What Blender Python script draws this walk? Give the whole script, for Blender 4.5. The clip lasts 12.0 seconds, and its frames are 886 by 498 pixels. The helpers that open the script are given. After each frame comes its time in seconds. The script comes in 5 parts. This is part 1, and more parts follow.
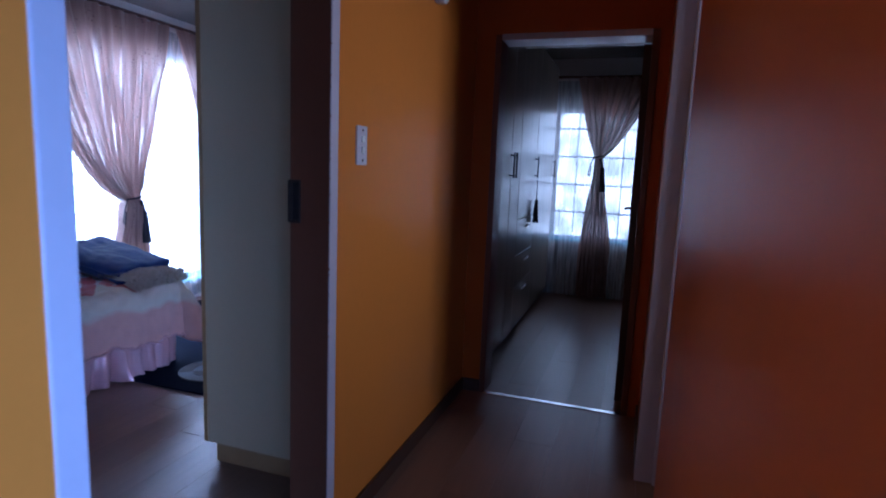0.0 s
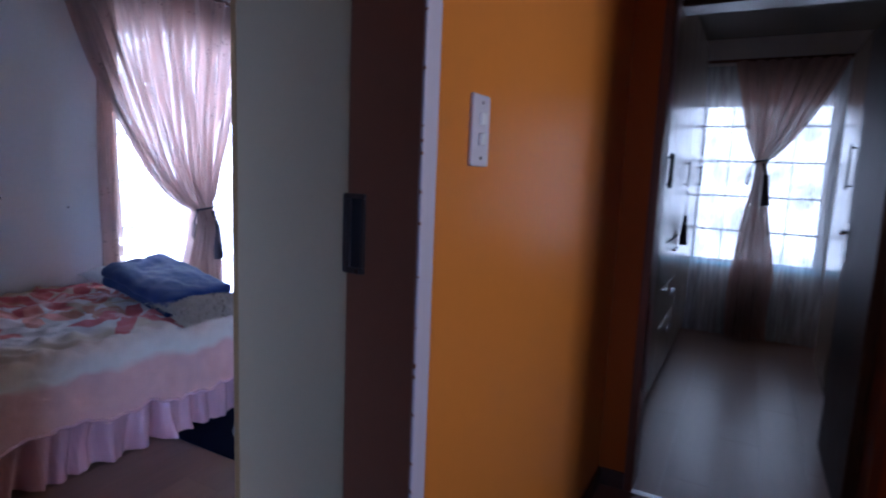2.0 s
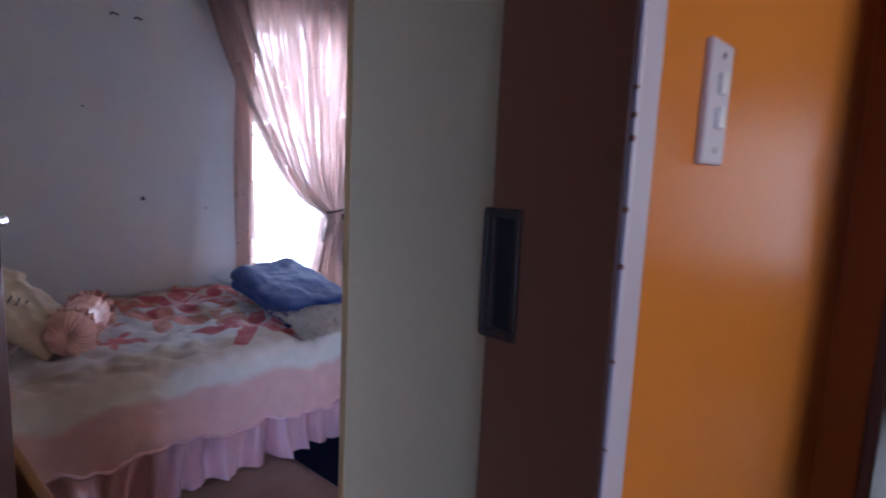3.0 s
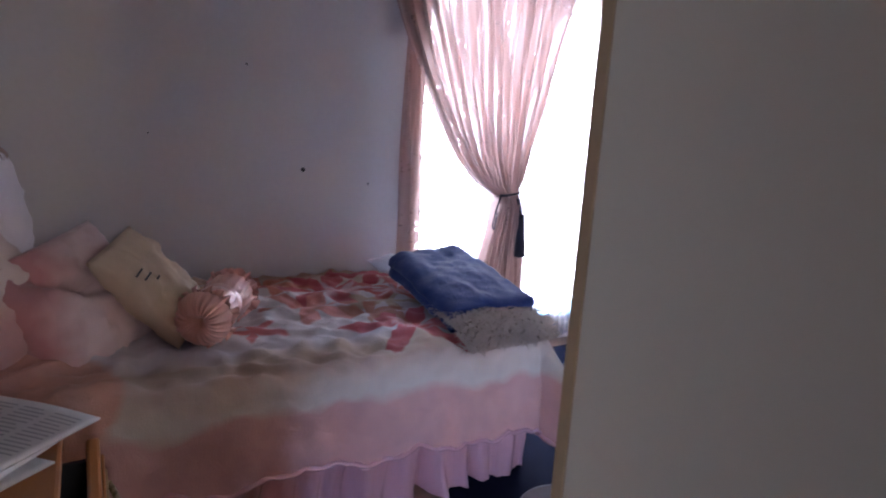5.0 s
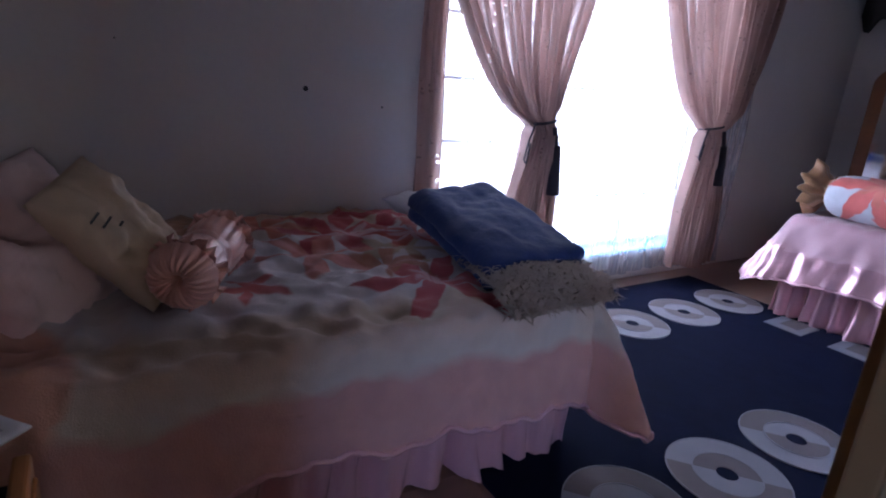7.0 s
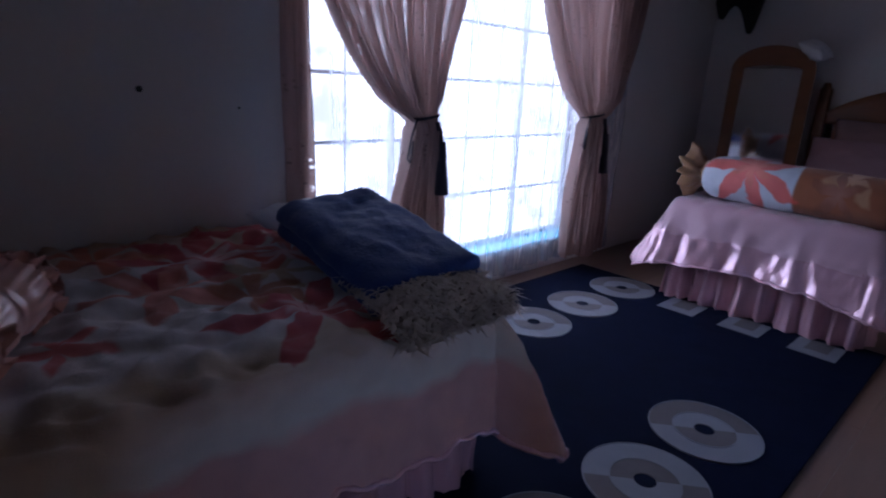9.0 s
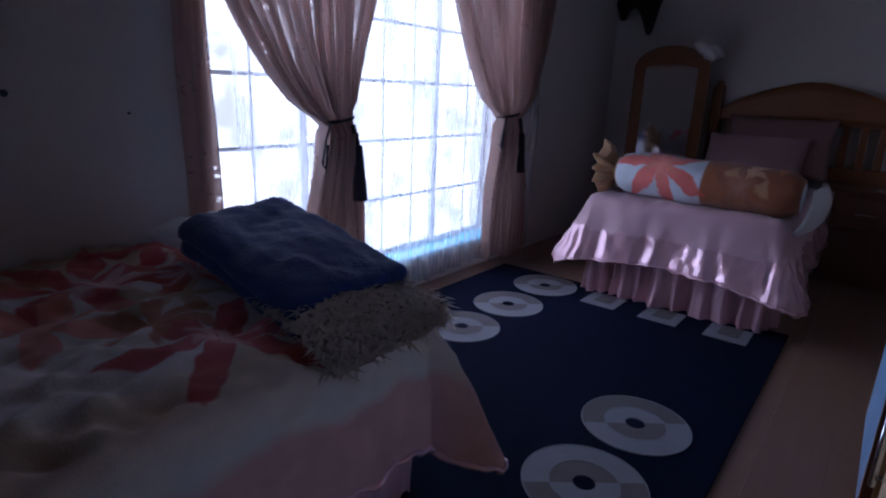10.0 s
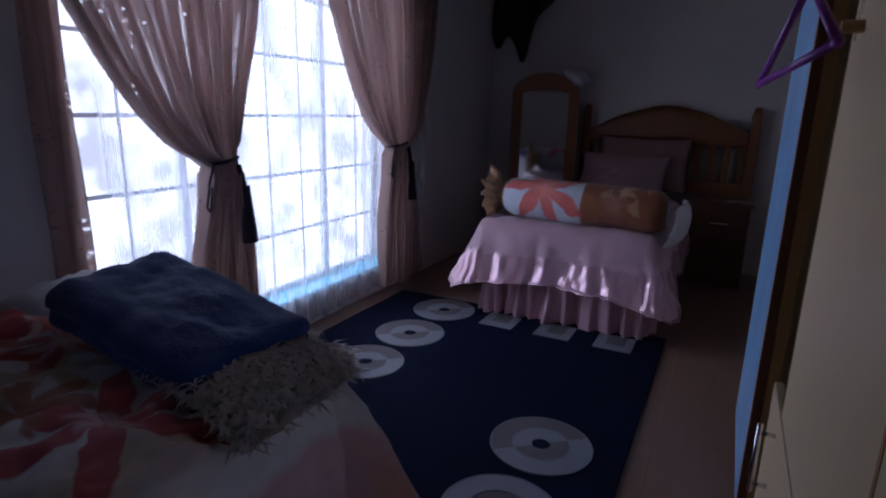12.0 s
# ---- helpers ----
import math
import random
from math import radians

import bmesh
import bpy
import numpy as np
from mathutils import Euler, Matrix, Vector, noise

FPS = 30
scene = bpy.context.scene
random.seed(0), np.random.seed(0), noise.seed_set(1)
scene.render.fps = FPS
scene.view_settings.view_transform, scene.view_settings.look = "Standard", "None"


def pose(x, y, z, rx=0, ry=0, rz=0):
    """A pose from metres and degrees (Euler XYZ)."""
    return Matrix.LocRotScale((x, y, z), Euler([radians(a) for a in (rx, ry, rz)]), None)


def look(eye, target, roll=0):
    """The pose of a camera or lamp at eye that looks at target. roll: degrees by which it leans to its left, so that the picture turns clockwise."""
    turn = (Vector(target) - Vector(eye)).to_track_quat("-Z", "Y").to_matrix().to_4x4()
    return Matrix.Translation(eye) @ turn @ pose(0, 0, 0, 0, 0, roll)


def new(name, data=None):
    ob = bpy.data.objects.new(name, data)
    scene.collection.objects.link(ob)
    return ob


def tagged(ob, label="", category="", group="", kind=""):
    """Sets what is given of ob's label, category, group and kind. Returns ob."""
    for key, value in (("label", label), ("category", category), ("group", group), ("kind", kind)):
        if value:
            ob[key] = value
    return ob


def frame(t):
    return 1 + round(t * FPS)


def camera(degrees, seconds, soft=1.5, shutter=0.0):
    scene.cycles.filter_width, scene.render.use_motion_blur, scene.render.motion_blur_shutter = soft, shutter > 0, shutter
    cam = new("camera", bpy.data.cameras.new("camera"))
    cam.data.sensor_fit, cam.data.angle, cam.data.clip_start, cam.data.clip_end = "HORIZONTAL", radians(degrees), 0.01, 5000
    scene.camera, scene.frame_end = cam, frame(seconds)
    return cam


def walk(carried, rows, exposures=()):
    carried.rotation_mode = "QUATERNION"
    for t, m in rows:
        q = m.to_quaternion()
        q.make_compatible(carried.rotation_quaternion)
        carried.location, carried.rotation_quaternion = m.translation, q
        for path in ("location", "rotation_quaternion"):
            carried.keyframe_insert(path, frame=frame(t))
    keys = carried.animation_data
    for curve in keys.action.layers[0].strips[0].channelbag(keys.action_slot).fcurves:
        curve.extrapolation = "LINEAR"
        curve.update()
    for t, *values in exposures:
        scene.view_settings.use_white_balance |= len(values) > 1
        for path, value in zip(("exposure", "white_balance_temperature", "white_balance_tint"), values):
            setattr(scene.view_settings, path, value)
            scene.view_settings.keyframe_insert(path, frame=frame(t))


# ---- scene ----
cam = camera(76.17, 12.0, 2.0, 0.5)
# seconds, x, y, z, yaw, pitch, roll
ROWS = [
    (0.0, 0.028, -0.015, 1.318, 18.95, -8.10, -2.23),
    (0.5, -0.045, 0.199, 1.318, 19.21, -8.07, -2.32),
    (1.0, -0.148, 0.380, 1.310, 20.39, -7.85, -1.90),
    (1.5, -0.284, 0.576, 1.308, 23.29, -7.79, -2.20),
    (2.0, -0.420, 0.777, 1.306, 28.57, -7.75, -2.32),
    (2.5, -0.562, 0.947, 1.307, 34.82, -7.94, -2.42),
    (3.0, -0.674, 1.079, 1.301, 41.74, -8.04, -2.51),
    (3.5, -0.767, 1.185, 1.282, 48.17, -7.96, -2.94),
    (5.3, -1.268, 1.421, 1.157, 59.15, -10.35, -3.27),
    (5.5, -1.295, 1.446, 1.136, 59.87, -11.29, -2.83),
    (6.0, -1.378, 1.468, 1.126, 60.32, -13.97, -3.14),
    (6.5, -1.499, 1.489, 1.141, 59.33, -15.87, -4.02),
    (8.3, -1.682, 1.606, 1.157, 53.93, -16.80, -3.57),
    (8.5, -1.705, 1.637, 1.149, 52.18, -16.63, -3.28),
    (9.0, -1.751, 1.686, 1.142, 47.12, -16.29, -2.87),
    (9.5, -1.796, 1.725, 1.132, 42.43, -16.00, -2.63),
    (10.0, -1.826, 1.742, 1.137, 38.52, -15.76, -2.34),
    (10.5, -1.847, 1.747, 1.150, 35.49, -15.62, -2.21),
    (11.0, -1.855, 1.747, 1.171, 32.61, -15.45, -1.83),
    (11.5, -1.855, 1.746, 1.196, 29.82, -15.27, -1.55),
    (12.0, -1.858, 1.741, 1.220, 27.05, -13.88, -1.40),
]
EXPOSURES = [(0.0, -0.4, 4500, 18), (1.5, -0.05, 4650, 19), (2.5, 0.1, 5200, 19), (3.5, 0.6, 5550, 20), (5.3, 0.2, 5800, 25), (6.0, -0.05, 5700, 26), (6.5, -0.45, 5650, 26), (8.3, -1.75, 5200, 26), (9.5, -2.2, 5200, 25), (10.5, -2.3, 5300, 25), (12.0, -2.5, 5350, 24)]
walk(cam, [(t, pose(x, y, z, 90 + pitch, roll, yaw)) for t, x, y, z, yaw, pitch, roll in ROWS], EXPOSURES)

# ---- light ----
world = bpy.data.worlds.new("world")
scene.world = world
world.use_nodes = True
wn = world.node_tree
sky = wn.nodes.new("ShaderNodeTexSky")
sky.sky_type, sky.sun_disc = "NISHITA", False
sky.sun_elevation, sky.sun_rotation = radians(82), radians(60)
wn.links.new(sky.outputs[0], wn.nodes["Background"].inputs[0])
wn.nodes["Background"].inputs[1].default_value = 0.12


def window_light(name, eye, target, w, h, power, colour):
    d = bpy.data.lights.new(name, "AREA")
    d.shape, d.size, d.size_y, d.energy, d.color = "RECTANGLE", w, h, power, colour
    ob = new(name, d)
    ob.matrix_world = look(eye, target)
    return ob


sun = bpy.data.lights.new("sun", "SUN")
sun.energy, sun.angle, sun.color = 3.0, radians(0.5), (1, 0.95, 0.88)
new("sun", sun).matrix_world = look((1, 0.5, 9), (0, 0, 0))
SKY = (0.72, 0.85, 1.0)
window_light("window_daylight", (-4.32, 3.95, 1.17), (0, 3.95, 1.0), 2.1, 2.1, 135, SKY).data.spread = radians(130)
window_light("far_window_daylight", (-0.36, 6.62, 1.3), (-0.36, 0, 1.2), 1.1, 1.5, 1.8, (0.9, 0.95, 1.0))
window_light("bathroom_window_daylight", (2.55, 1.9, 1.6), (-0.9, 2.1, 1.45), 0.8, 0.8, 9, (1.0, 0.9, 0.75)).data.spread = radians(70)
window_light("living_room_daylight", (1.05, -3.55, 1.1), (-1.4, 1.9, 0.1), 1.8, 1.5, 2.5, (0.36, 0.6, 1.0)).data.spread = radians(45)
window_light("living_room_side_daylight", (3.08, -2.3, 1.2), (-2.7, 2.2, 0.45), 1.9, 1.5, 28, (0.46, 0.66, 1.0)).data.spread = radians(42)


# ---- materials ----
def mat(name, colour, rough=0.6, vary=0.12, scale=6.0, bump=0.1, fine=80.0, metal=0.0, spec=0.5, through_light=0.0, clear=0.0,
        sheen=0.0, stretch=(1, 1, 1), coat=0.0, clear_vary=0.0):
    """A procedural surface: base colour varied at two scales, grain bump, optional translucency and transparency."""
    m = bpy.data.materials.new(name)
    m.use_nodes = True
    nt = m.node_tree
    nd, lk = nt.nodes, nt.links
    b = nd["Principled BSDF"]
    tc = nd.new("ShaderNodeTexCoord")
    mp = nd.new("ShaderNodeMapping")
    mp.inputs["Scale"].default_value = stretch
    lk.new(tc.outputs["Object"], mp.inputs[0])
    n1, n2 = nd.new("ShaderNodeTexNoise"), nd.new("ShaderNodeTexNoise")
    n1.inputs["Scale"].default_value, n2.inputs["Scale"].default_value = scale, fine
    n1.inputs["Detail"].default_value = 5
    for n in (n1, n2):
        lk.new(mp.outputs[0], n.inputs["Vector"])
    mix = nd.new("ShaderNodeMix")
    mix.data_type = "RGBA"
    mix.inputs[6].default_value = (*[c * (1 - vary) for c in colour], 1)
    mix.inputs[7].default_value = (*[min(1, c * (1 + vary)) for c in colour], 1)
    add = nd.new("ShaderNodeMath")
    add.operation = "MULTIPLY_ADD"
    add.inputs[1].default_value = 0.35
    lk.new(n2.outputs[0], add.inputs[0])
    lk.new(n1.outputs[0], add.inputs[2])
    sub = nd.new("ShaderNodeMath")
    sub.operation, sub.inputs[1].default_value, sub.use_clamp = "SUBTRACT", 0.17, True
    lk.new(add.outputs[0], sub.inputs[0])
    lk.new(sub.outputs[0], mix.inputs[0])
    lk.new(mix.outputs[2], b.inputs["Base Color"])
    rr = nd.new("ShaderNodeMapRange")
    rr.inputs[3].default_value, rr.inputs[4].default_value = max(0.02, rough - 0.08), min(1, rough + 0.08)
    lk.new(n1.outputs[0], rr.inputs[0])
    lk.new(rr.outputs[0], b.inputs["Roughness"])
    b.inputs["Metallic"].default_value = metal
    b.inputs["Specular IOR Level"].default_value = spec
    b.inputs["Sheen Weight"].default_value = sheen
    b.inputs["Coat Weight"].default_value = coat
    if bump:
        bp = nd.new("ShaderNodeBump")
        bp.inputs["Strength"].default_value, bp.inputs["Distance"].default_value = bump, 0.01
        lk.new(add.outputs[0], bp.inputs["Height"])
        lk.new(bp.outputs[0], b.inputs["Normal"])
    out = b.outputs[0]
    if through_light:
        tl, ms = nd.new("ShaderNodeBsdfTranslucent"), nd.new("ShaderNodeMixShader")
        lk.new(mix.outputs[2], tl.inputs[0])
        ms.inputs[0].default_value = through_light
        lk.new(out, ms.inputs[1]), lk.new(tl.outputs[0], ms.inputs[2])
        out = ms.outputs[0]
    if clear:
        tr, ms = nd.new("ShaderNodeBsdfTransparent"), nd.new("ShaderNodeMixShader")
        ms.inputs[0].default_value = clear
        if clear_vary:
            cv = nd.new("ShaderNodeMapRange")
            cv.inputs[1].default_value, cv.inputs[2].default_value = 0.3, 0.7
            cv.inputs[3].default_value, cv.inputs[4].default_value = clear - clear_vary, clear + clear_vary
            lk.new(n1.outputs[0], cv.inputs[0]), lk.new(cv.outputs[0], ms.inputs[0])
        lk.new(out, ms.inputs[1]), lk.new(tr.outputs[0], ms.inputs[2])
        out = ms.outputs[0]
    lk.new(out, nd["Material Output"].inputs[0])
    return m


# The west hall wall takes a paler, yellower orange than the other hall walls.
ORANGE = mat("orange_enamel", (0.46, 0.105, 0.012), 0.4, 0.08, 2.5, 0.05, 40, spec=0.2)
GOLDEN = mat("paler_orange_enamel", (0.62, 0.215, 0.028), 0.34, 0.08, 2.5, 0.05, 40, spec=0.45)
PLASTER = mat("cream_plaster", (0.63, 0.58, 0.55), 0.75, 0.1, 1.6, 0.12, 45)
CEIL = mat("ceiling_board", (0.7, 0.68, 0.64), 0.85, 0.05, 2.0, 0.05, 50)
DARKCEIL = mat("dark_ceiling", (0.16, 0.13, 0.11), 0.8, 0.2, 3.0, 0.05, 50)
LAMINATE = mat("laminate", (0.23, 0.135, 0.095), 0.32, 0.2, 3.0, 0.04, 60, stretch=(9, 1, 1))
SKIRTING = mat("dark_skirting", (0.07, 0.035, 0.025), 0.4, 0.2, 5, 0.05, 60)
STEEL = mat("lilac_frame_paint", (0.55, 0.52, 0.62), 0.4, 0.08, 6, 0.08, 40)
BROWN = mat("brown_frame_paint", (0.16, 0.06, 0.035), 0.4, 0.1, 5, 0.08, 40)
MELAMINE = mat("cream_melamine", (0.64, 0.485, 0.29), 0.3, 0.05, 2, 0.03, 40)
EDGING = mat("tan_edging", (0.42, 0.24, 0.1), 0.5, 0.2, 8, 0.08, 60)
WOOD = mat("pine", (0.21, 0.08, 0.028), 0.42, 0.25, 4, 0.06, 50, stretch=(1, 6, 6))
DARKWOOD = mat("dark_wood", (0.1, 0.04, 0.025), 0.4, 0.25, 4, 0.06, 50, stretch=(6, 6, 1))
CHROME = mat("chrome", (0.75, 0.75, 0.77), 0.2, 0.05, 8, 0.0, 60, metal=1.0)
BLACKMETAL = mat("black_metal", (0.03, 0.03, 0.035), 0.35, 0.2, 8, 0.05, 60, metal=0.6)
NAVY = mat("navy_pile", (0.006, 0.008, 0.022), 1.0, 0.3, 10, 0.5, 300, spec=0.05)
RUGTAN = mat("tan_pile", (0.12, 0.1, 0.1), 0.95, 0.2, 12, 0.5, 300)
RUGWHITE = mat("white_pile", (0.2, 0.195, 0.215), 0.95, 0.12, 12, 0.5, 300)
SATIN = mat("pink_satin", (0.7, 0.4, 0.45), 0.22, 0.1, 5, 0.6, 16, sheen=0.1, spec=1.0, coat=0.3, metal=0.3, stretch=(3.5, 3.5, 0.8))
PINKCLOTH = mat("pink_cloth", (0.66, 0.38, 0.4), 0.75, 0.1, 6, 0.25, 160, sheen=0.3)
WHITECLOTH = mat("white_cloth", (0.72, 0.7, 0.7), 0.85, 0.06, 6, 0.2, 160)
CREAMCLOTH = mat("cream_cloth", (0.74, 0.6, 0.45), 0.8, 0.1, 6, 0.2, 160)
BLUECLOTH = mat("blue_fleece", (0.017, 0.034, 0.13), 0.9, 0.3, 14, 0.7, 120, sheen=0.15)
FUR = mat("grey_fur", (0.48, 0.39, 0.32), 0.9, 0.25, 30, 0.3, 200)


def voile(name, colour):
    """Thin embroidered curtain cloth: see-through in streaks along the drop, with small cut-out flowers."""
    m = mat(name, colour, 0.7, 0.25, 3, 0.15, 120, through_light=0.3, clear=0.05, stretch=(4, 4, 1), sheen=0.2)
    nd, lk = m.node_tree.nodes, m.node_tree.links
    uv, mp = nd.new("ShaderNodeUVMap"), nd.new("ShaderNodeMapping")
    mp.inputs["Scale"].default_value = (34, 1.3, 1)
    lk.new(uv.outputs[0], mp.inputs[0])
    streak, vor, mask = nd.new("ShaderNodeTexNoise"), nd.new("ShaderNodeTexVoronoi"), nd.new("ShaderNodeTexNoise")
    streak.inputs["Scale"].default_value, streak.inputs["Detail"].default_value = 1.0, 3
    vor.inputs["Scale"].default_value, mask.inputs["Scale"].default_value = 42, 5
    lk.new(mp.outputs[0], streak.inputs["Vector"]), lk.new(uv.outputs[0], vor.inputs["Vector"]), lk.new(uv.outputs[0], mask.inputs["Vector"])
    a, b, c = (nd.new("ShaderNodeMapRange") for _ in range(3))
    for n, src, lo, hi, p, q in ((a, streak.outputs[0], 0.52, 0.74, 0.015, 0.3), (b, vor.outputs[0], 0.3, 0.22, 0, 0.42), (c, mask.outputs[0], 0.52, 0.6, 0, 1)):
        n.inputs[1].default_value, n.inputs[2].default_value, n.inputs[3].default_value, n.inputs[4].default_value = lo, hi, p, q
        lk.new(src, n.inputs[0])
    mul, top = nd.new("ShaderNodeMath"), nd.new("ShaderNodeMath")
    mul.operation, top.operation = "MULTIPLY", "MAXIMUM"
    lk.new(b.outputs[0], mul.inputs[0]), lk.new(c.outputs[0], mul.inputs[1])
    lk.new(mul.outputs[0], top.inputs[0]), lk.new(a.outputs[0], top.inputs[1])
    lk.new(top.outputs[0], nd["Material Output"].inputs[0].links[0].from_node.inputs[0])
    return m


CURTAIN = voile("dusty_pink_voile", (0.4, 0.25, 0.21))
SHEER = mat("white_lace", (0.85, 0.86, 0.9), 0.85, 0.06, 6, 0.1, 160, through_light=0.55, clear=0.66, stretch=(8, 8, 0.5), clear_vary=0.2)
SHEERFAR = mat("white_lace_dense", (0.8, 0.84, 0.88), 0.85, 0.06, 6, 0.1, 160, through_light=0.4, clear=0.55, stretch=(8, 8, 0.5), clear_vary=0.2)
WHITEPLASTIC = mat("white_plastic", (0.56, 0.54, 0.62), 0.4, 0.04, 6, 0.02, 60)
BARS = mat("white_bar_paint", (0.7, 0.7, 0.72), 0.5, 0.06, 6, 0.05, 60)
PAPER = mat("newsprint", (0.66, 0.64, 0.62), 0.9, 0.05, 8, 0.1, 100)
INK = mat("ink", (0.12, 0.12, 0.13), 0.9, 0.2, 30, 0.0, 100)
PURPLE = mat("purple_plastic", (0.22, 0.03, 0.3), 0.35, 0.1, 6, 0.02, 60)
BLACK = mat("black_plastic", (0.015, 0.015, 0.018), 0.45, 0.2, 8, 0.05, 60)
MIRROR = mat("mirror_glass", (0.85, 0.86, 0.87), 0.03, 0.02, 3, 0.0, 60, metal=1.0)
CERAMIC = mat("white_ceramic", (0.8, 0.81, 0.83), 0.15, 0.03, 4, 0.0, 60)
BRASS = mat("worn_brass", (0.35, 0.27, 0.16), 0.45, 0.25, 20, 0.1, 90, metal=0.9)


# ---- builders ----
def mesh_of(name, bm, material, smooth=False):
    me = bpy.data.meshes.new(name)
    bmesh.ops.recalc_face_normals(bm, faces=bm.faces)
    bm.to_mesh(me)
    bm.free()
    for p in me.polygons:
        p.use_smooth = smooth
    for m in material if isinstance(material, (list, tuple)) else [material]:
        me.materials.append(m)
    return me


def thing(name, bm, material, label, category, group="", kind="", smooth=False):
    return tagged(new(name, mesh_of(name, bm, material, smooth)), label, category, group, kind)


def holder(name, label, category, at=(0, 0, 0), group="", kind=""):
    ob = new(name)
    ob.matrix_world = pose(*at)
    return tagged(ob, label, category, group, kind)


def part(name, bm, material, parent, label="", smooth=False):
    ob = new(name, mesh_of(name, bm, material, smooth))
    ob.parent = parent
    if label:
        ob["label"] = label
    return ob


def box(x0, y0, z0, x1, y1, z1, bevel=0.0, bm=None):
    bm = bm or bmesh.new()
    r = bmesh.ops.create_cube(bm, size=1)
    m = Matrix.Translation(((x0 + x1) / 2, (y0 + y1) / 2, (z0 + z1) / 2)) @ Matrix.Diagonal((x1 - x0, y1 - y0, z1 - z0, 1))
    bmesh.ops.transform(bm, matrix=m, verts=r["verts"])
    if bevel:
        es = {e for v in r["verts"] for e in v.link_edges}
        bmesh.ops.bevel(bm, geom=list(es), offset=bevel, segments=2, affect="EDGES", profile=0.5)
    return bm


def rod(a, b, r, bm=None, seg=10, r2=None):
    bm = bm or bmesh.new()
    a, b = Vector(a), Vector(b)
    m = Matrix.Translation((a + b) / 2) @ (b - a).to_track_quat("Z", "Y").to_matrix().to_4x4()
    bmesh.ops.create_cone(bm, cap_ends=True, segments=seg, radius1=r, radius2=r if r2 is None else r2, depth=(b - a).length, matrix=m)
    return bm


def grid(nu, nv, f, bm=None, size=None):
    """A sheet from f(u, v) with u, v in 0..1; size gives it a UV map in metres of the flat cloth."""
    bm = bm or bmesh.new()
    uvl = bm.loops.layers.uv.new("UVMap") if size else None
    vs = [[bm.verts.new(f(i / nu, j / nv)) for j in range(nv + 1)] for i in range(nu + 1)]
    for i in range(nu):
        for j in range(nv):
            fc = bm.faces.new((vs[i][j], vs[i + 1][j], vs[i + 1][j + 1], vs[i][j + 1]))
            if uvl:
                for lp, (p, q) in zip(fc.loops, ((i, j), (i + 1, j), (i + 1, j + 1), (i, j + 1))):
                    lp[uvl].uv = (p / nu * size[0], q / nv * size[1])
    return bm


def glow(name, colour, strength):
    m = bpy.data.materials.new(name)
    m.use_nodes = True
    nd, lk = m.node_tree.nodes, m.node_tree.links
    nd.remove(nd["Principled BSDF"])
    e, n, r = nd.new("ShaderNodeEmission"), nd.new("ShaderNodeTexNoise"), nd.new("ShaderNodeValToRGB")
    tc = nd.new("ShaderNodeTexCoord")
    lk.new(tc.outputs["Object"], n.inputs["Vector"])
    n.inputs["Scale"].default_value, n.inputs["Detail"].default_value = 3.2, 8
    r.color_ramp.elements[0].position, r.color_ramp.elements[1].position = 0.36, 0.58
    r.color_ramp.elements[0].color = (*[c * 0.4 for c in colour], 1)
    r.color_ramp.elements[1].color = (*colour, 1)
    lk.new(n.outputs[0], r.inputs[0]), lk.new(r.outputs[0], e.inputs[0])
    e.inputs[1].default_value = strength
    lk.new(e.outputs[0], nd["Material Output"].inputs[0])
    return m


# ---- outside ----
# Emissive sheets stand in for the sunlit garden, weaker behind the far window.
HAZE = glow("garden_glow", (0.95, 0.98, 1.0), 11.0)
HAZEFAR = glow("weaker_garden_glow", (0.95, 0.98, 1.0), 3.6)
SAND = mat("pale_sandy_ground", (0.42, 0.38, 0.32), 0.9, 0.15, 2, 0.3, 30)
thing("ground", box(-400, -400, -0.32, 400, 400, -0.15), SAND, "pale sandy ground outside the house", "ground", kind="structure")
thing("backdrop", box(-4.98, -2, -0.2, -4.9, 12, 6), HAZE, "glowing sheet for the overexposed garden beyond the bedroom window", "backdrop", kind="structure")
thing("backdrop_far", box(-5.4, 8.4, -0.2, 8, 8.5, 7), HAZEFAR, "weaker glowing sheet for the garden beyond the far window", "backdrop", kind="structure")

# ---- structure ----
XW, XE, YN, YS = -3.906, -1.035, 6.72, 0.35       # the bedroom
HX0, HX1, HY = -0.885, 0.13, 3.145               # the hall
H = 2.55


def wall(name, pieces, material, label):
    bm = bmesh.new()
    for p in pieces:
        box(*p, bm=bm)
    return thing(name, bm, material, label, "wall", kind="structure")


box_floor = box(-4.06, -3.4, -0.12, 3.3, 6.9, -0.012)
thing("floor", box_floor, DARKWOOD, "dark underlay beneath brown laminate flooring", "floor", kind="structure")
thing("ceiling", box(-4.06, -3.4, H, 3.3, 6.9, H + 0.1), CEIL, "flat white painted ceiling boards", "ceiling", kind="structure")

WY0, WY1, WZ0, WZ1 = 2.93, 4.98, 0.2, 2.14
wall("wall_west", [(XW - 0.22, YS - 0.2, 0, XW, WY0, H), (XW - 0.22, WY1, 0, XW, 6.9, H), (XW - 0.22, WY0, 0, XW, WY1, WZ0),
                   (XW - 0.22, WY0, WZ1, XW, WY1, H)], PLASTER, "cream painted plaster wall with small drilled holes")
wall("wall_north", [(XW, YN, 0, XE, YN + 0.18, H)], PLASTER, "cream painted plaster wall behind the headboard")
wall("wall_south", [(XW, YS - 0.2, 0, XE, YS, H)], PLASTER, "plain cream plaster wall behind the bed head")
DY0, DY1, DH = 0.66, 1.6, 2.06
